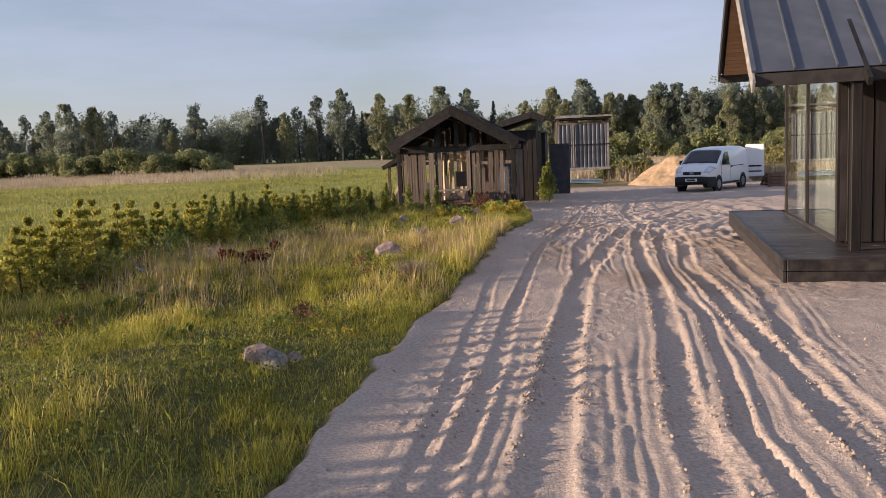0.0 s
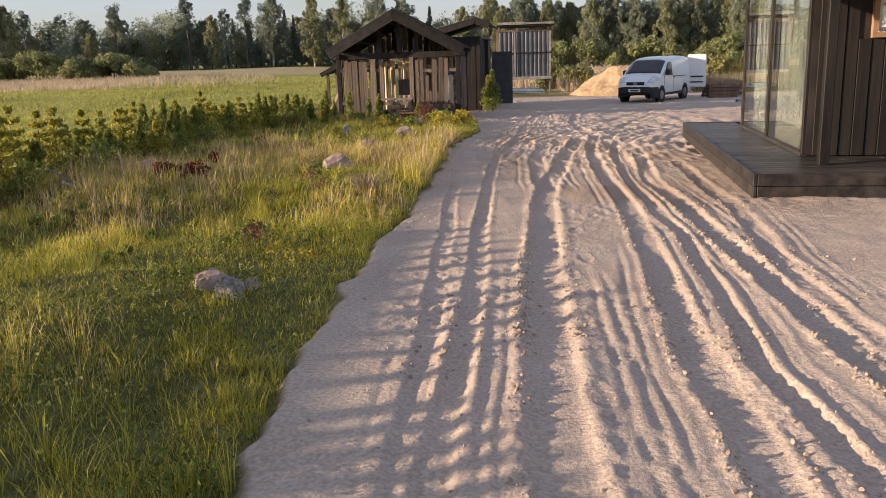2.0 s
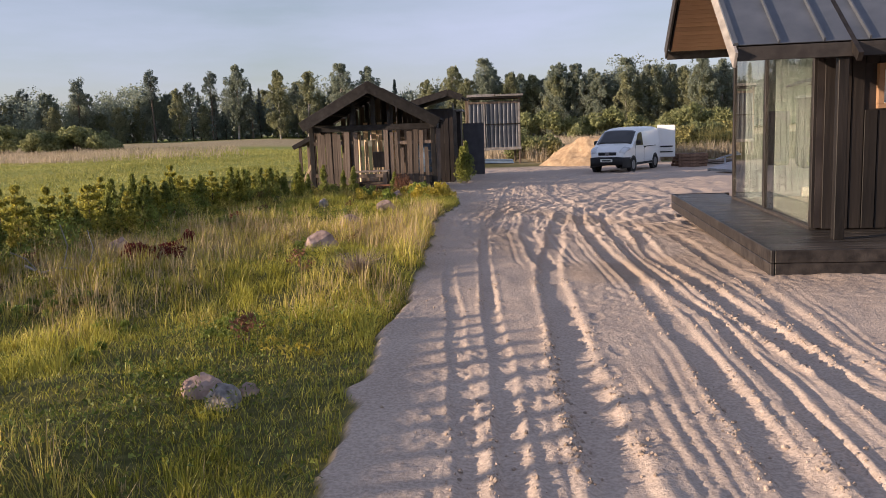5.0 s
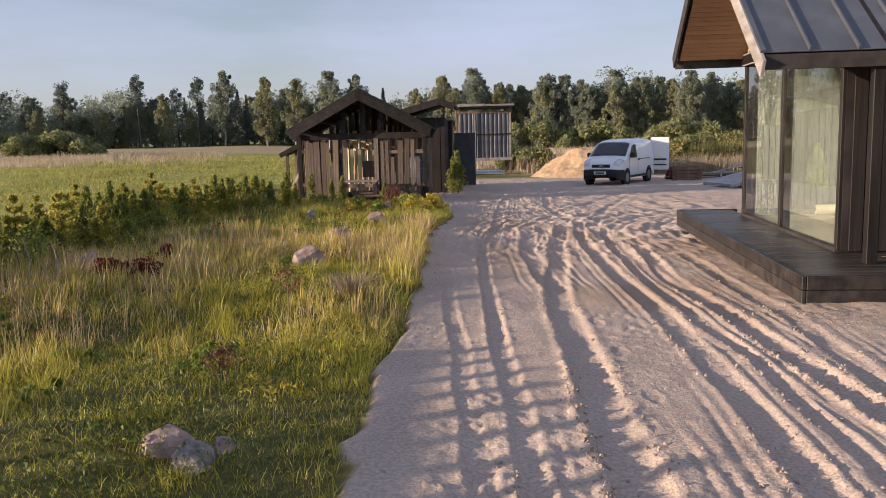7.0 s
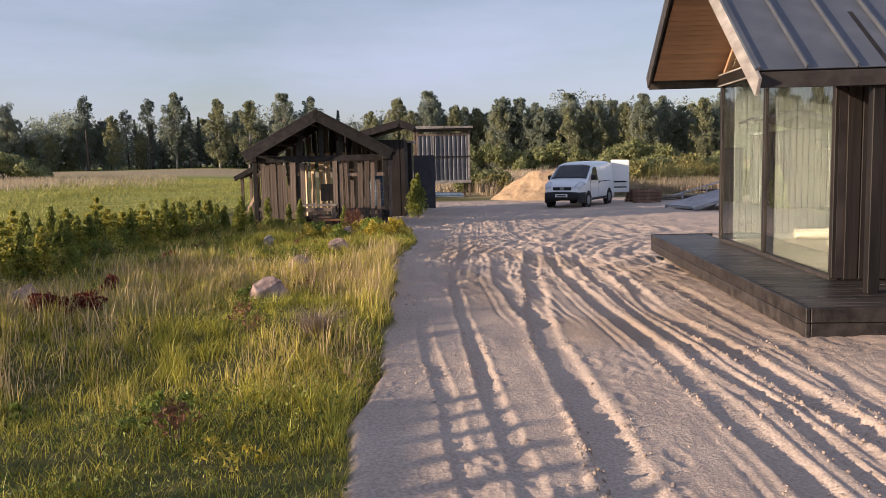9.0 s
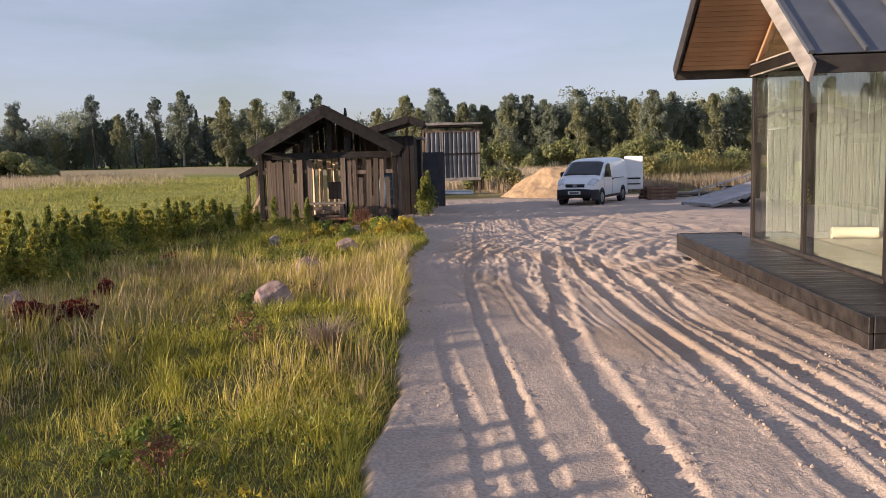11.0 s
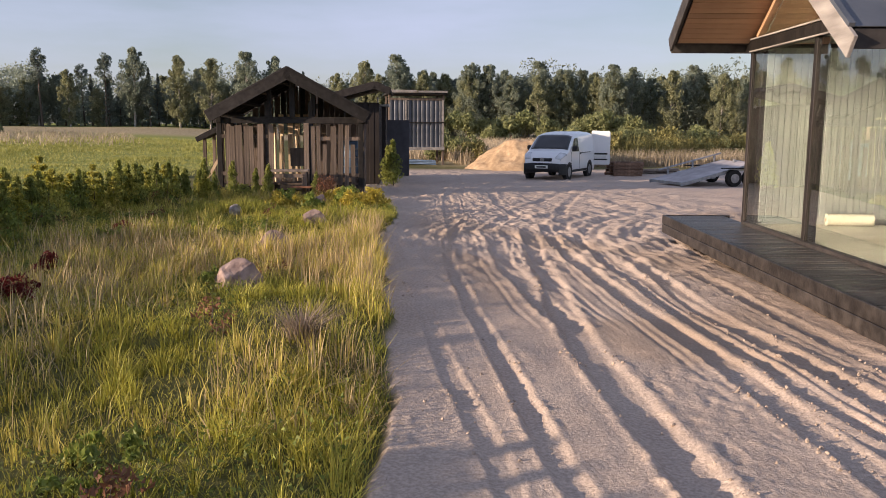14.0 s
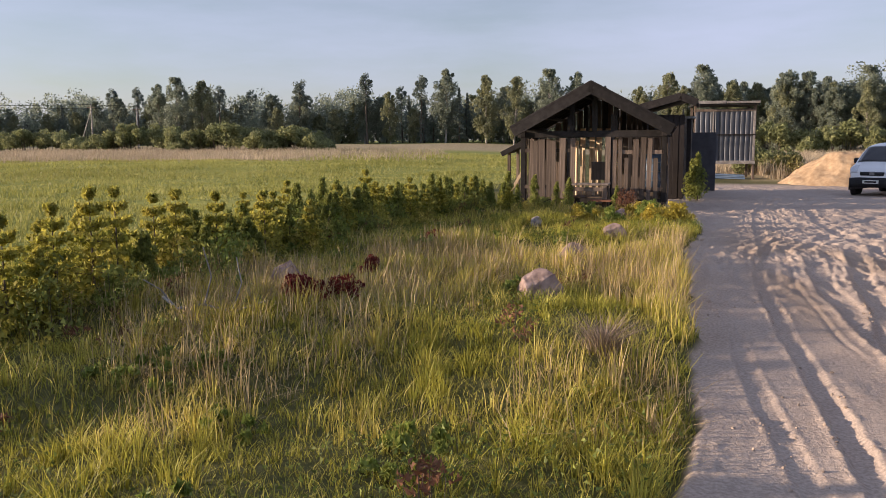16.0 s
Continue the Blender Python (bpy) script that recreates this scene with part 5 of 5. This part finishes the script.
# blades of grass: bent strips of three pieces
def blades(x, y, h, w, lean, seed, drift=(0.12, 0.0), aim=None):
    g = np.random.default_rng(seed)
    n = len(x)
    z = ground_z(x, y) - 0.01
    a = g.uniform(0, 2 * math.pi, n)
    face = np.stack([np.cos(a), np.sin(a), np.zeros(n)], -1)
    b = a + g.uniform(-0.9, 0.9, n) + math.pi / 2
    if aim is not None:
        b = aim
        a = aim + math.pi / 2 + g.uniform(-0.8, 0.8, n)
        face = np.stack([np.cos(a), np.sin(a), np.zeros(n)], -1)
    bend = np.stack([np.cos(b), np.sin(b), np.zeros(n)], -1) * (lean * h)[:, None] + np.array((*drift, 0)) * (h * 0.5)[:, None]
    root = np.stack([x, y, z], -1)
    up = np.array((0, 0, 1.0))
    p1 = root + bend * 0.22 + up * (h * 0.45)[:, None]
    p2 = root + bend * 1.0 + up * (h * 0.92)[:, None]
    s = face * (w / 2)[:, None]
    lower = np.stack([root - s, root + s, p1 + s * 0.8, p1 - s * 0.8], 1)
    upper = np.stack([p1 - s * 0.8, p1 + s * 0.8, p2], 1)
    return lower, upper


def grass(name, x, y, h, w, lean, seed, material, label, category, aim=None):
    lo, up = blades(x, y, h, w, lean, seed, aim=aim)
    n = len(lo)
    v = np.concatenate([lo, up[:, 2:]], 1).reshape(-1, 3)
    me = bpy.data.meshes.new(name)
    me.vertices.add(len(v))
    me.vertices.foreach_set("co", v.reshape(-1).astype(np.float32))
    base = np.arange(n)[:, None] * 5
    li = np.concatenate([base + np.array((0, 1, 2, 3)), base + np.array((3, 2, 4))], 1).reshape(-1)
    me.loops.add(len(li))
    me.loops.foreach_set("vertex_index", li.astype(np.int32))
    me.polygons.add(2 * n)
    st = (np.arange(n)[:, None] * 7 + np.array((0, 4))).reshape(-1)
    me.polygons.foreach_set("loop_start", st.astype(np.int32))
    me.update(calc_edges=True)
    me.materials.append(material)
    return tagged(new(name, me), label, category, kind="stuff")


def strew(n, seed, x0, x1, y0, y1, power=1.0):
    """Points over the rough grass, denser towards the near end, none on the sand."""
    g = np.random.default_rng(seed)
    y = y0 + (y1 - y0) * g.random(n) ** power
    x = x0 + (x1 - x0) * g.random(n)
    keep = (x < verge_at(y) - 0.01) & ~((np.abs(x + 1.35) < 2.1) & (y > 26.6) & (y < 30.6))
    return x[keep], y[keep]


def tufts(n, seed, per, spread, x0, x1, y0, y1, power=1.0):
    """Blades gathered in tufts: place, the way each falls outwards, the tuft's size and the distance from its heart."""
    g = np.random.default_rng(seed)
    y = y0 + (y1 - y0) * g.random(n) ** power
    x = x0 + (x1 - x0) * g.random(n)
    size = g.uniform(0.45, 1.5, n)
    x, y, size = np.repeat(x, per), np.repeat(y, per), np.repeat(size, per)
    aim = g.uniform(0, 2 * math.pi, len(x))
    r = np.abs(g.normal(0, 1, len(x)))
    x, y = x + np.cos(aim) * r * spread * size, y + np.sin(aim) * r * spread * size
    keep = (x < verge_at(y) - 0.01 - 0.02 * g.random(len(x))) & ~((np.abs(x + 1.35) < 2.1) & (y > 26.6) & (y < 30.6))
    return x[keep], y[keep], aim[keep], size[keep], r[keep]


def dryness(x, y):
    """High where stalks have dried: patches beside the track and between the stones."""
    v = lattice(112, x * 0.55 + 7, y * 0.45) + 0.6 * lattice(113, x * 1.5, y * 1.5)
    return v + 0.75 * np.exp(-((verge_at(y) - x) / 0.5) ** 2) * step(9, 12, y) * step(19, 15.5, y) + 0.3 * step(9, 13, y) * step(-5.5, -3.0, x) - 0.5 * step(8.5, 6.5, y) - 0.35 * step(-0.1, 0.5, lattice(123, x * 0.7, y * 0.9))


g0 = np.random.default_rng(99)
# low turf everywhere
x, y = strew(210000, 1, -8.5, 0.9, 1.5, 25, 1.45)
h = g0.uniform(0.03, 0.10, len(x)) * (1 + 0.4 * lattice(120, x * 3.3, y * 2.6))
grass("turf_grass", x, y, h, 0.0030 + 0.00048 * y, g0.uniform(0.3, 1.1, len(x)), 2, M_BLADE, "short matted green turf beside the track", "grass")
# green tufts
x, y, aim, size, r = tufts(9500, 31, 34, 0.05, -8.5, 0.9, 1.5, 25, 1.35)
thick = 0.55 * lattice(110, x * 0.9, y * 0.9) + 0.45 * lattice(120, x * 2.1, y * 1.8)
keep = thick > g0.uniform(-0.4, 0.4, len(x))
x, y, aim, size, r = x[keep], y[keep], aim[keep], size[keep], r[keep]
edge = np.exp(-((verge_at(y) - x) / 0.35) ** 2) * step(7, 9.5, y) * step(20, 16, y)
h = 0.135 * size * (1 + 0.55 * edge) * g0.uniform(0.45, 1.25, len(x)) * (1 + 0.4 * lattice(110, x * 0.9, y * 0.9))
grass("green_grass", x, y, h, 0.0032 + 0.00048 * y, np.clip(0.15 + 0.38 * r, 0, 1.3) * g0.uniform(0.6, 1.4, len(x)), 32, M_BLADE, "tangled green grass tufts along the sandy track", "grass", aim)
# yellowing tufts
x, y, aim, size, r = tufts(4600, 33, 34, 0.06, -8.2, 0.9, 2.2, 25, 1.2)
keep = dryness(x, y) > g0.uniform(-0.55, 0.7, len(x))
x, y, aim, size, r = x[keep], y[keep], aim[keep], size[keep], r[keep]
short = 1 - 0.5 * step(9.6, 7.6, y) * step(-2.4, -1.3, x)
h = short * 0.20 * size * g0.uniform(0.4, 1.25, len(x)) * (1 + 0.4 * np.exp(-((verge_at(y) - x) / 0.4) ** 2) * step(8, 11, y) * step(19, 15.5, y))
grass("yellow_grass", x, y, h, 0.0028 + 0.00048 * y, np.clip(0.1 + 0.32 * r, 0, 1.2) * g0.uniform(0.6, 1.5, len(x)), 34, M_BLADE2, "yellowing tall grass on the verge", "grass", aim)
# dry stalks in loose bunches
x, y, aim, size, r = tufts(3900, 35, 15, 0.09, -7.8, 0.85, 3.0, 25, 1.1)
keep = dryness(x, y) - 0.4 * step(16.5, 20, y) > g0.uniform(-0.15, 0.85, len(x))
x, y, aim, size, r = x[keep], y[keep], aim[keep], size[keep], r[keep]
short = 1 - 0.55 * step(9.6, 7.6, y) * step(-2.4, -1.3, x)
h = short * g0.uniform(0.12, 0.42, len(x)) * np.clip(size, 0.7, 1.3) * (1 - 0.3 * step(17, 22, y)) * (1 + 0.3 * np.exp(-((verge_at(y) - x) / 0.4) ** 2) * step(9, 11, y) * step(18.5, 15.5, y))
grass("dry_grass", x, y, h, 0.0024 + 0.0004 * y, np.clip(0.08 + 0.2 * r, 0, 0.9), 36, M_STRAW, "dry straw-coloured stalks among the grass", "grass", aim)
# dead thatch at the foot of the stalks
x, y = strew(42000, 7, -7.0, 0.8, 5.0, 24, 1.1)
keep = dryness(x, y) > g0.uniform(-0.1, 0.9, len(x))
x, y = x[keep], y[keep]
grass("thatch", x, y, g0.uniform(0.06, 0.20, len(x)), 0.004 + 0.0005 * y, g0.uniform(1.2, 2.6, len(x)), 8, M_STRAW, "matted dead grass between green tufts", "grass")
# small leaves of clover and plantain between the tufts
x, y = strew(90000, 9, -7.5, 0.9, 2.5, 25, 1.3)
keep = 0.7 * lattice(122, x * 1.1, y * 1.0) - 0.5 * dryness(x, y) - 0.35 * step(10, 7, y) > g0.uniform(-0.2, 0.8, len(x))
x, y = x[keep], y[keep]
pts = np.stack([x, y, ground_z(x, y) + 0.02 + 0.09 * g0.random(len(x)) * (1 + lattice(122, x * 1.1, y * 1.0))], -1)
cover = new("ground_cover", soup("ground_cover", leaves(pts, np.full(len(x), 0.03), 2, 0.02, 55, 0.5), 3, M_COVER))
tagged(cover, "low green leafy plants between the grass tufts", "ground cover", kind="stuff")
# the meadow
g1 = np.random.default_rng(123)
n = 170000
u = g1.random(n)
y = 6 + 84 * u ** 1.9
x = -6.0 - g1.random(n) * (22 + y * 0.75)
h = (0.13 + 0.10 * lattice(118, x * 0.3, y * 0.3)) * g1.uniform(0.6, 1.4, n) + 0.02
grass("meadow_grass", x, y, h, 0.006 + 0.0011 * y, g1.uniform(0.2, 0.9, n), 9, M_MEADOW, "mown light green meadow", "grass")
# straw belts across the meadow and behind the yard
n = 60000
y = 66 + 30 * g1.random(n)
x = -12 - 91 * g1.random(n) - 0.3 * (y - 66)
keep = step(-14, -40, x + 6 * lattice(150, x * 0.2, y * 0.15)) * step(66, 71, y + 3 * lattice(151, x * 0.15, y * 0.3)) > g1.random(n)
x, y = x[keep], y[keep]
n = len(x)
grass("straw_belt", x, y, g1.uniform(0.25, 0.75, n), 0.03 + 0.03 * g1.random(n), g1.uniform(0.1, 0.7, n), 10, M_PALESTRAW, "belt of tall pale dry grass across the meadow", "grass")
n = 110000
y = 44.5 + 45 * g1.random(n) ** 1.6
x = 3 + (35 + 0.4 * y) * g1.random(n)
keep = ((y > 46.5) | (x > 12)) & ~((x < 6.4) & (y < 51.5))
x, y = x[keep], y[keep]
grass("straw_field", x, y, g1.uniform(0.5, 1.15, len(x)), 0.016 + 0.0004 * (y - 40) + 0.012 * g1.random(len(x)), g1.uniform(0.1, 0.5, len(x)), 11, M_PALESTRAW, "pale dry grass field behind the yard", "grass")
n = 95000
x = 13.0 + 20 * g1.random(n)
y = 45.5 + 6 * g1.random(n) + 0.25 * (x - 13)
grass("reeds", x, y, g1.uniform(0.5, 1.75, n) * (1 + 0.15 * lattice(119, x * 0.5, y * 0.5)) * (0.7 + 0.3 * step(13, 16, x)), 0.014 + 0.02 * g1.random(n), g1.uniform(0.05, 0.45, n), 12, M_REED, "stand of tall green and yellow reeds", "reeds")


# young hedge plants along the meadow
def sapling_mesh(kind, h, seed):
    g = np.random.default_rng(seed)
    cs, rs = [], []
    bm = bmesh.new()
    rod(bm, (0, 0, -0.05), (0, 0, h * 0.92), 0.014, 0.004, 5)
    if kind == "spruce":
        for k in range(7):
            f = k / 6
            z = h * (0.12 + 0.84 * f)
            for j in range(5):
                a = j * 1.256 + g.uniform(-0.3, 0.3) + k
                q = h * 0.27 * (1 - f) ** 0.8 + 0.03
                tip = (math.cos(a) * q, math.sin(a) * q, z + 0.05)
                rod(bm, (0, 0, z), tip, 0.006, 0.002, 4)
                for s in (0.35, 0.6, 0.85, 1.0):
                    cs.append((tip[0] * s, tip[1] * s, z + 0.05 * s))
                    rs.append(0.035 + 0.02 * (1 - f))
        per, size, up = 12, 0.042, 0.8
    else:
        for k in range(50):
            f = g.random()
            a = g.uniform(0, 2 * math.pi)
            q = 0.24 * (1 - f) ** 0.7 * g.uniform(0.1, 1.0)
            cs.append((math.cos(a) * q, math.sin(a) * q, h * (0.06 + 0.9 * f)))
            rs.append(0.05 + 0.05 * (1 - f))
        per, size, up = 34, 0.038, 1.8
    trunk = mesh_of("stem", bm, M_BARK)
    return trunk, soup("foliage", leaves(cs, rs, per, size, seed + 3, 1.1, up), 3, M_SPRUCE if kind == "spruce" else M_THUJA)


SAP = [("spruce", 1.0, 301), ("spruce", 0.85, 303), ("spruce", 1.1, 305), ("thuja", 0.85, 307), ("thuja", 1.0, 309), ("thuja", 0.72, 311)]
sap = [sapling_mesh(*s) for s in SAP]
SAP_LABEL = {"spruce": "young yellowed spruce in the hedge row", "thuja": "young dark green thuja in the hedge row"}


def plant_sapling(k, x, y, s):
    kind = SAP[k][0]
    t = thing("sapling", pose(x, y, gz(x, y) - 0.02, 0, 0, tr.uniform(0, 360)) @ Matrix.Diagonal((s, s, s, 1)), SAP_LABEL[kind], kind, "hedge row of saplings")
    for name, me in zip(("stem", "foliage"), sap[k]):
        o = new(name, me)
        o.parent = t


hk0 = random.Random(21)
y = 8.2
while y < 24.5:
    x = float(np.interp(y, (3, 11, 15, 19.7, 21.9, 23, 24.5), (-6.3, -5.95, -5.75, -5.7, -5.1, -4.2, -3.3)))
    if y < 12.5:
        plant_sapling(tr.choice((0, 1, 2, 0, 3)), x + tr.uniform(-0.15, 0.15), y, tr.uniform(0.88, 1.1))
        if tr.random() < 0.25:
            plant_sapling(tr.choice((1, 0, 5)), x - 0.55 + tr.uniform(-0.2, 0.2), y + tr.uniform(-0.2, 0.2), tr.uniform(0.7, 1.0))
        if tr.random() < 0.5:
            plant_sapling(tr.choice((1, 5, 3)), x + tr.uniform(-1.2, 0.2), y + tr.uniform(-0.2, 0.2), tr.uniform(0.6, 1.0))
        y += tr.uniform(0.4, 0.6)
    else:
        plant_sapling(tr.choice((3, 4, 5, 0, 1)), x + tr.uniform(-0.25, 0.25), y, tr.uniform(0.7, 1.1))
        plant_sapling(tr.choice((3, 4, 5)), x - 0.45 + tr.uniform(-0.2, 0.2), y + 0.15, tr.uniform(0.75, 1.05))
        plant_sapling(tr.choice((1, 5, 3, 0)), x + tr.uniform(-1.1, 0.5), y + tr.uniform(-0.2, 0.2), tr.uniform(0.6, 0.95))
        y += tr.uniform(0.28, 0.42)
plant_sapling(4, 1.62, 31.7, 1.55)
plant_sapling(4, 1.45, 32.0, 1.35)
for k in range(64):
    y = 8.5 + 16.5 * k / 64 + hk0.uniform(-0.2, 0.2)
    x = float(np.interp(y, (3, 11, 15, 19.7, 21.9, 23, 24.5), (-6.3, -5.95, -5.75, -5.7, -5.1, -4.2, -3.3))) + hk0.uniform(-0.7, 0.7)
    scrub("tall_weed", x, y, 0.5, 0.5, hk0.uniform(0.25, 0.7), 600 + k, (M_SPRUCE, M_HERB, M_THUJA, M_BLADE2)[k % 4], "tall ragged weed between the hedge saplings", "weed", 12, 34, 0.042, "weeds in the hedge row", 0.005)
for x, y, s in ((-3.0, 25.6, 0.9), (-2.45, 25.9, 0.75), (-2.1, 25.4, 0.85), (-3.6, 24.9, 1.0), (-0.9, 25.2, 0.7)):
    plant_sapling(4, x, y, s)


# broad-leaved weeds, red and yellow plants
def herb(name, x, y, w, h, seed, material, label, category, n=14, per=60, size=0.05, group=""):
    return scrub(name, x, y, w, w, h, seed, material, label, category, n, per, size, group, 0.004)


hk = random.Random(3)
for k in range(78):
    y = 7.0 + 17.5 * hk.random() ** 1.2
    x = hk.uniform(-5.6, -1.0) if k % 3 else hk.uniform(-5.8, -3.5)
    tone, look_of = ((M_HERB, "low clump of green broad-leaved weeds"), (M_HERB, "low clump of green broad-leaved weeds"), (M_YELLOW, "small yellowing weed in rough grass"), (M_RUSSET, "withered russet weed in rough grass"))[k % 4]
    herb("weed", x, y, hk.uniform(0.2, 0.55), hk.uniform(0.08, 0.2) * (1.5 if k % 4 == 3 else 1), 400 + k, tone, look_of, "weed", 9, 34 if k % 4 < 2 else 16, 0.042 if k % 4 < 2 else 0.028, "weeds in the verge")
for k, (x, y) in enumerate(((-3.61, 13.1), (-3.62, 11.2), (-3.40, 11.6), (-3.80, 11.35), (-3.64, 16.6), (-0.75, 24.6), (-0.55, 24.9))):
    herb("red_plant", x, y, 0.30 if k < 5 else 0.10, 0.24 if k < 5 else 0.62, 500 + k, M_RED if k < 5 else M_RUSSET, "small dark red autumn plant in grass", "plant", 12, 60, 0.03, "red autumn plants")
for k in range(12):
    herb("yellow_plant", hk.uniform(-1.9, 0.6), hk.uniform(20.8, 24.2), hk.uniform(0.35, 0.7), hk.uniform(0.3, 0.55), 520 + k, M_YELLOW if k % 3 else M_HERB, "yellow flowering weed before the hut", "plant", 12, 50, 0.05, "yellow weeds by the hut")


# ---------------------------------------------------------------- slatted fence beside the start of the track
fence = thing("fence", pose(-7.3, 0, 0), "weathered slatted garden fence west of the track", "fence")
for k in range(32):
    y = 6.35 - (0.375 * k if k < 11 else 4.125 + 0.2 * (k - 11))
    boxes("slat", M_OLD, fence, ((0.03, 0.12, 1.55), (0, y, gz(-7.3, y) + 0.745)))
for z in (0.35, 1.25):
    boxes("rail", M_OLD, fence, ((0.05, 8.4, 0.09), (-0.04, 2.3, gz(-7.3, 4) + z)))


# ---------------------------------------------------------------- stones
def stone(x, y, sx, sy, sz, seed, material, label, turn=0):
    bm = bmesh.new()
    bmesh.ops.create_icosphere(bm, subdivisions=4, radius=1)
    o = Vector((seed * 3.1, seed * 1.7, 0))
    for v in bm.verts:
        p = v.co.copy()
        for nn in (Vector((0.8, 0.3, 0.5)), Vector((-0.6, 0.5, 0.6)), Vector((0.1, -0.9, 0.3)), Vector((-0.3, -0.4, 0.85)), Vector((0.5, 0.7, -0.1)), Vector((-0.95, -0.1, 0.1))):
            d = p.dot(nn.normalized()) - 0.62
            if d > 0:
                p -= nn.normalized() * d * 0.85
        p *= 1 + 0.10 * noise.noise(p * 1.6 + o) + 0.05 * noise.noise(p * 5 + o)
        v.co = (p.x * sx, p.y * sy, p.z * sz)
    ob = part("stone", bm, material, None)
    ob.matrix_basis = pose(x, y, gz(x, y) + sz * 0.45, 0, 0, turn)
    return tagged(ob, label, "stone", "field stones")


stone(-1.63, 12.62, 0.29, 0.26, 0.25, 1, M_ROCK, "pinkish granite boulder lying in the grass", 20)
stone(-1.42, 15.2, 0.25, 0.2, 0.17, 2, M_ROCK, "small pink granite stone among dry grass", 50)
stone(-0.92, 17.8, 0.25, 0.2, 0.18, 3, M_ROCK, "pale pink granite stone in the grass verge", 10)
stone(-1.58, 5.98, 0.17, 0.12, 0.10, 4, M_ROCK, "reddish flat stone in the grass", 15)
stone(-1.40, 5.78, 0.12, 0.11, 0.10, 5, M_ROCKG, "speckled grey stone in the grass", 70)
stone(-1.31, 6.02, 0.08, 0.06, 0.06, 6, M_ROCK, "small reddish stone in the grass", 40)
stone(-2.35, 19.6, 0.16, 0.14, 0.14, 7, M_ROCKG, "small pale stone among the weeds", 0)
stone(-0.78, 23.6, 0.22, 0.2, 0.16, 8, M_ROCK, "pink stone at the foot of the table", 30)
stone(-4.35, 12.4, 0.22, 0.2, 0.2, 9, M_ROCK, "half-hidden stone near the hedge row", 0)


# ---------------------------------------------------------------- fallen branch and a withered tussock
branch = thing("fallen_branch", pose(-4.35, 10.6, gz(-4.35, 10.6)), "bare bleached branch lying among dry grass", "branch")
for name, pts in (("limb", ((-0.55, 0.25, 0.10), (-0.30, 0.05, 0.04), (0.0, 0.0, 0.10), (0.30, -0.08, 0.06), (0.60, -0.05, 0.16))), ("twig", ((-0.30, 0.05, 0.04), (-0.42, 0.0, 0.22), (-0.60, 0.02, 0.30))), ("twig", ((0.0, 0.0, 0.10), (0.05, 0.05, 0.34), (0.0, 0.02, 0.60))), ("twig", ((0.30, -0.08, 0.06), (0.36, 0.0, 0.30), (0.30, 0.04, 0.52)))):
    bm = bmesh.new()
    for k in range(len(pts) - 1):
        r0 = (0.016 if name == "limb" else 0.008) * (1 - 0.2 * k)
        rod(bm, pts[k], pts[k + 1], r0, r0 * 0.8, 6)
    part(name, bm, M_PALE, branch)
g2 = np.random.default_rng(66)
aim = g2.uniform(0, 2 * math.pi, 420)
r = np.abs(g2.normal(0, 0.09, 420))
grass("withered_tussock", -0.90 + np.cos(aim) * r, 10.05 + np.sin(aim) * r, g2.uniform(0.12, 0.34, 420), np.full(420, 0.006), g2.uniform(0.3, 1.4, 420), 67, M_DEAD, "withered grey-brown tussock at the sandy edge", "grass", aim)


# ---------------------------------------------------------------- power poles
for k, (x, y, h) in enumerate(((-75.5, 110, 6.6), (-69.5, 112, 6.2), (-110, 106, 6.8))):
    pole = thing("utility_pole", pose(x, y, gz(x, y)), "grey wooden power pole across the meadow", "utility pole", "power line")
    bm = bmesh.new()
    rod(bm, (0, 0, -0.3), (0, 0, h), 0.13, 0.09, 8)
    part("shaft", bm, M_BIRCH, pole)
    boxes("crossarm", M_OLD, pole, ((1.3, 0.1, 0.1), (0, 0, h - 0.5)))
    if k == 0:
        bm = bmesh.new()
        rod(bm, (-2.4, 0, -0.2), (0, 0, h - 0.9), 0.09, 0.07, 8)
        part("brace", bm, M_BIRCH, pole)
wire = thing("power_line", pose(0, 0, 0), "thin wires strung between wooden poles", "cable")
for dz, dx in ((0, -0.55), (0, 0.55), (-0.5, 0)):
    bm = bmesh.new()
    for a, b in (((-110, 106, 7.2), (-75.5, 110, 7.1)), ((-75.5, 110, 7.1), (-69.5, 112, 6.8))):
        rod(bm, (a[0], a[1] + dx, a[2] + dz), (b[0], b[1] + dx, b[2] + dz), 0.018, seg=4)
    part("conductor", bm, M_BLACK, wire)
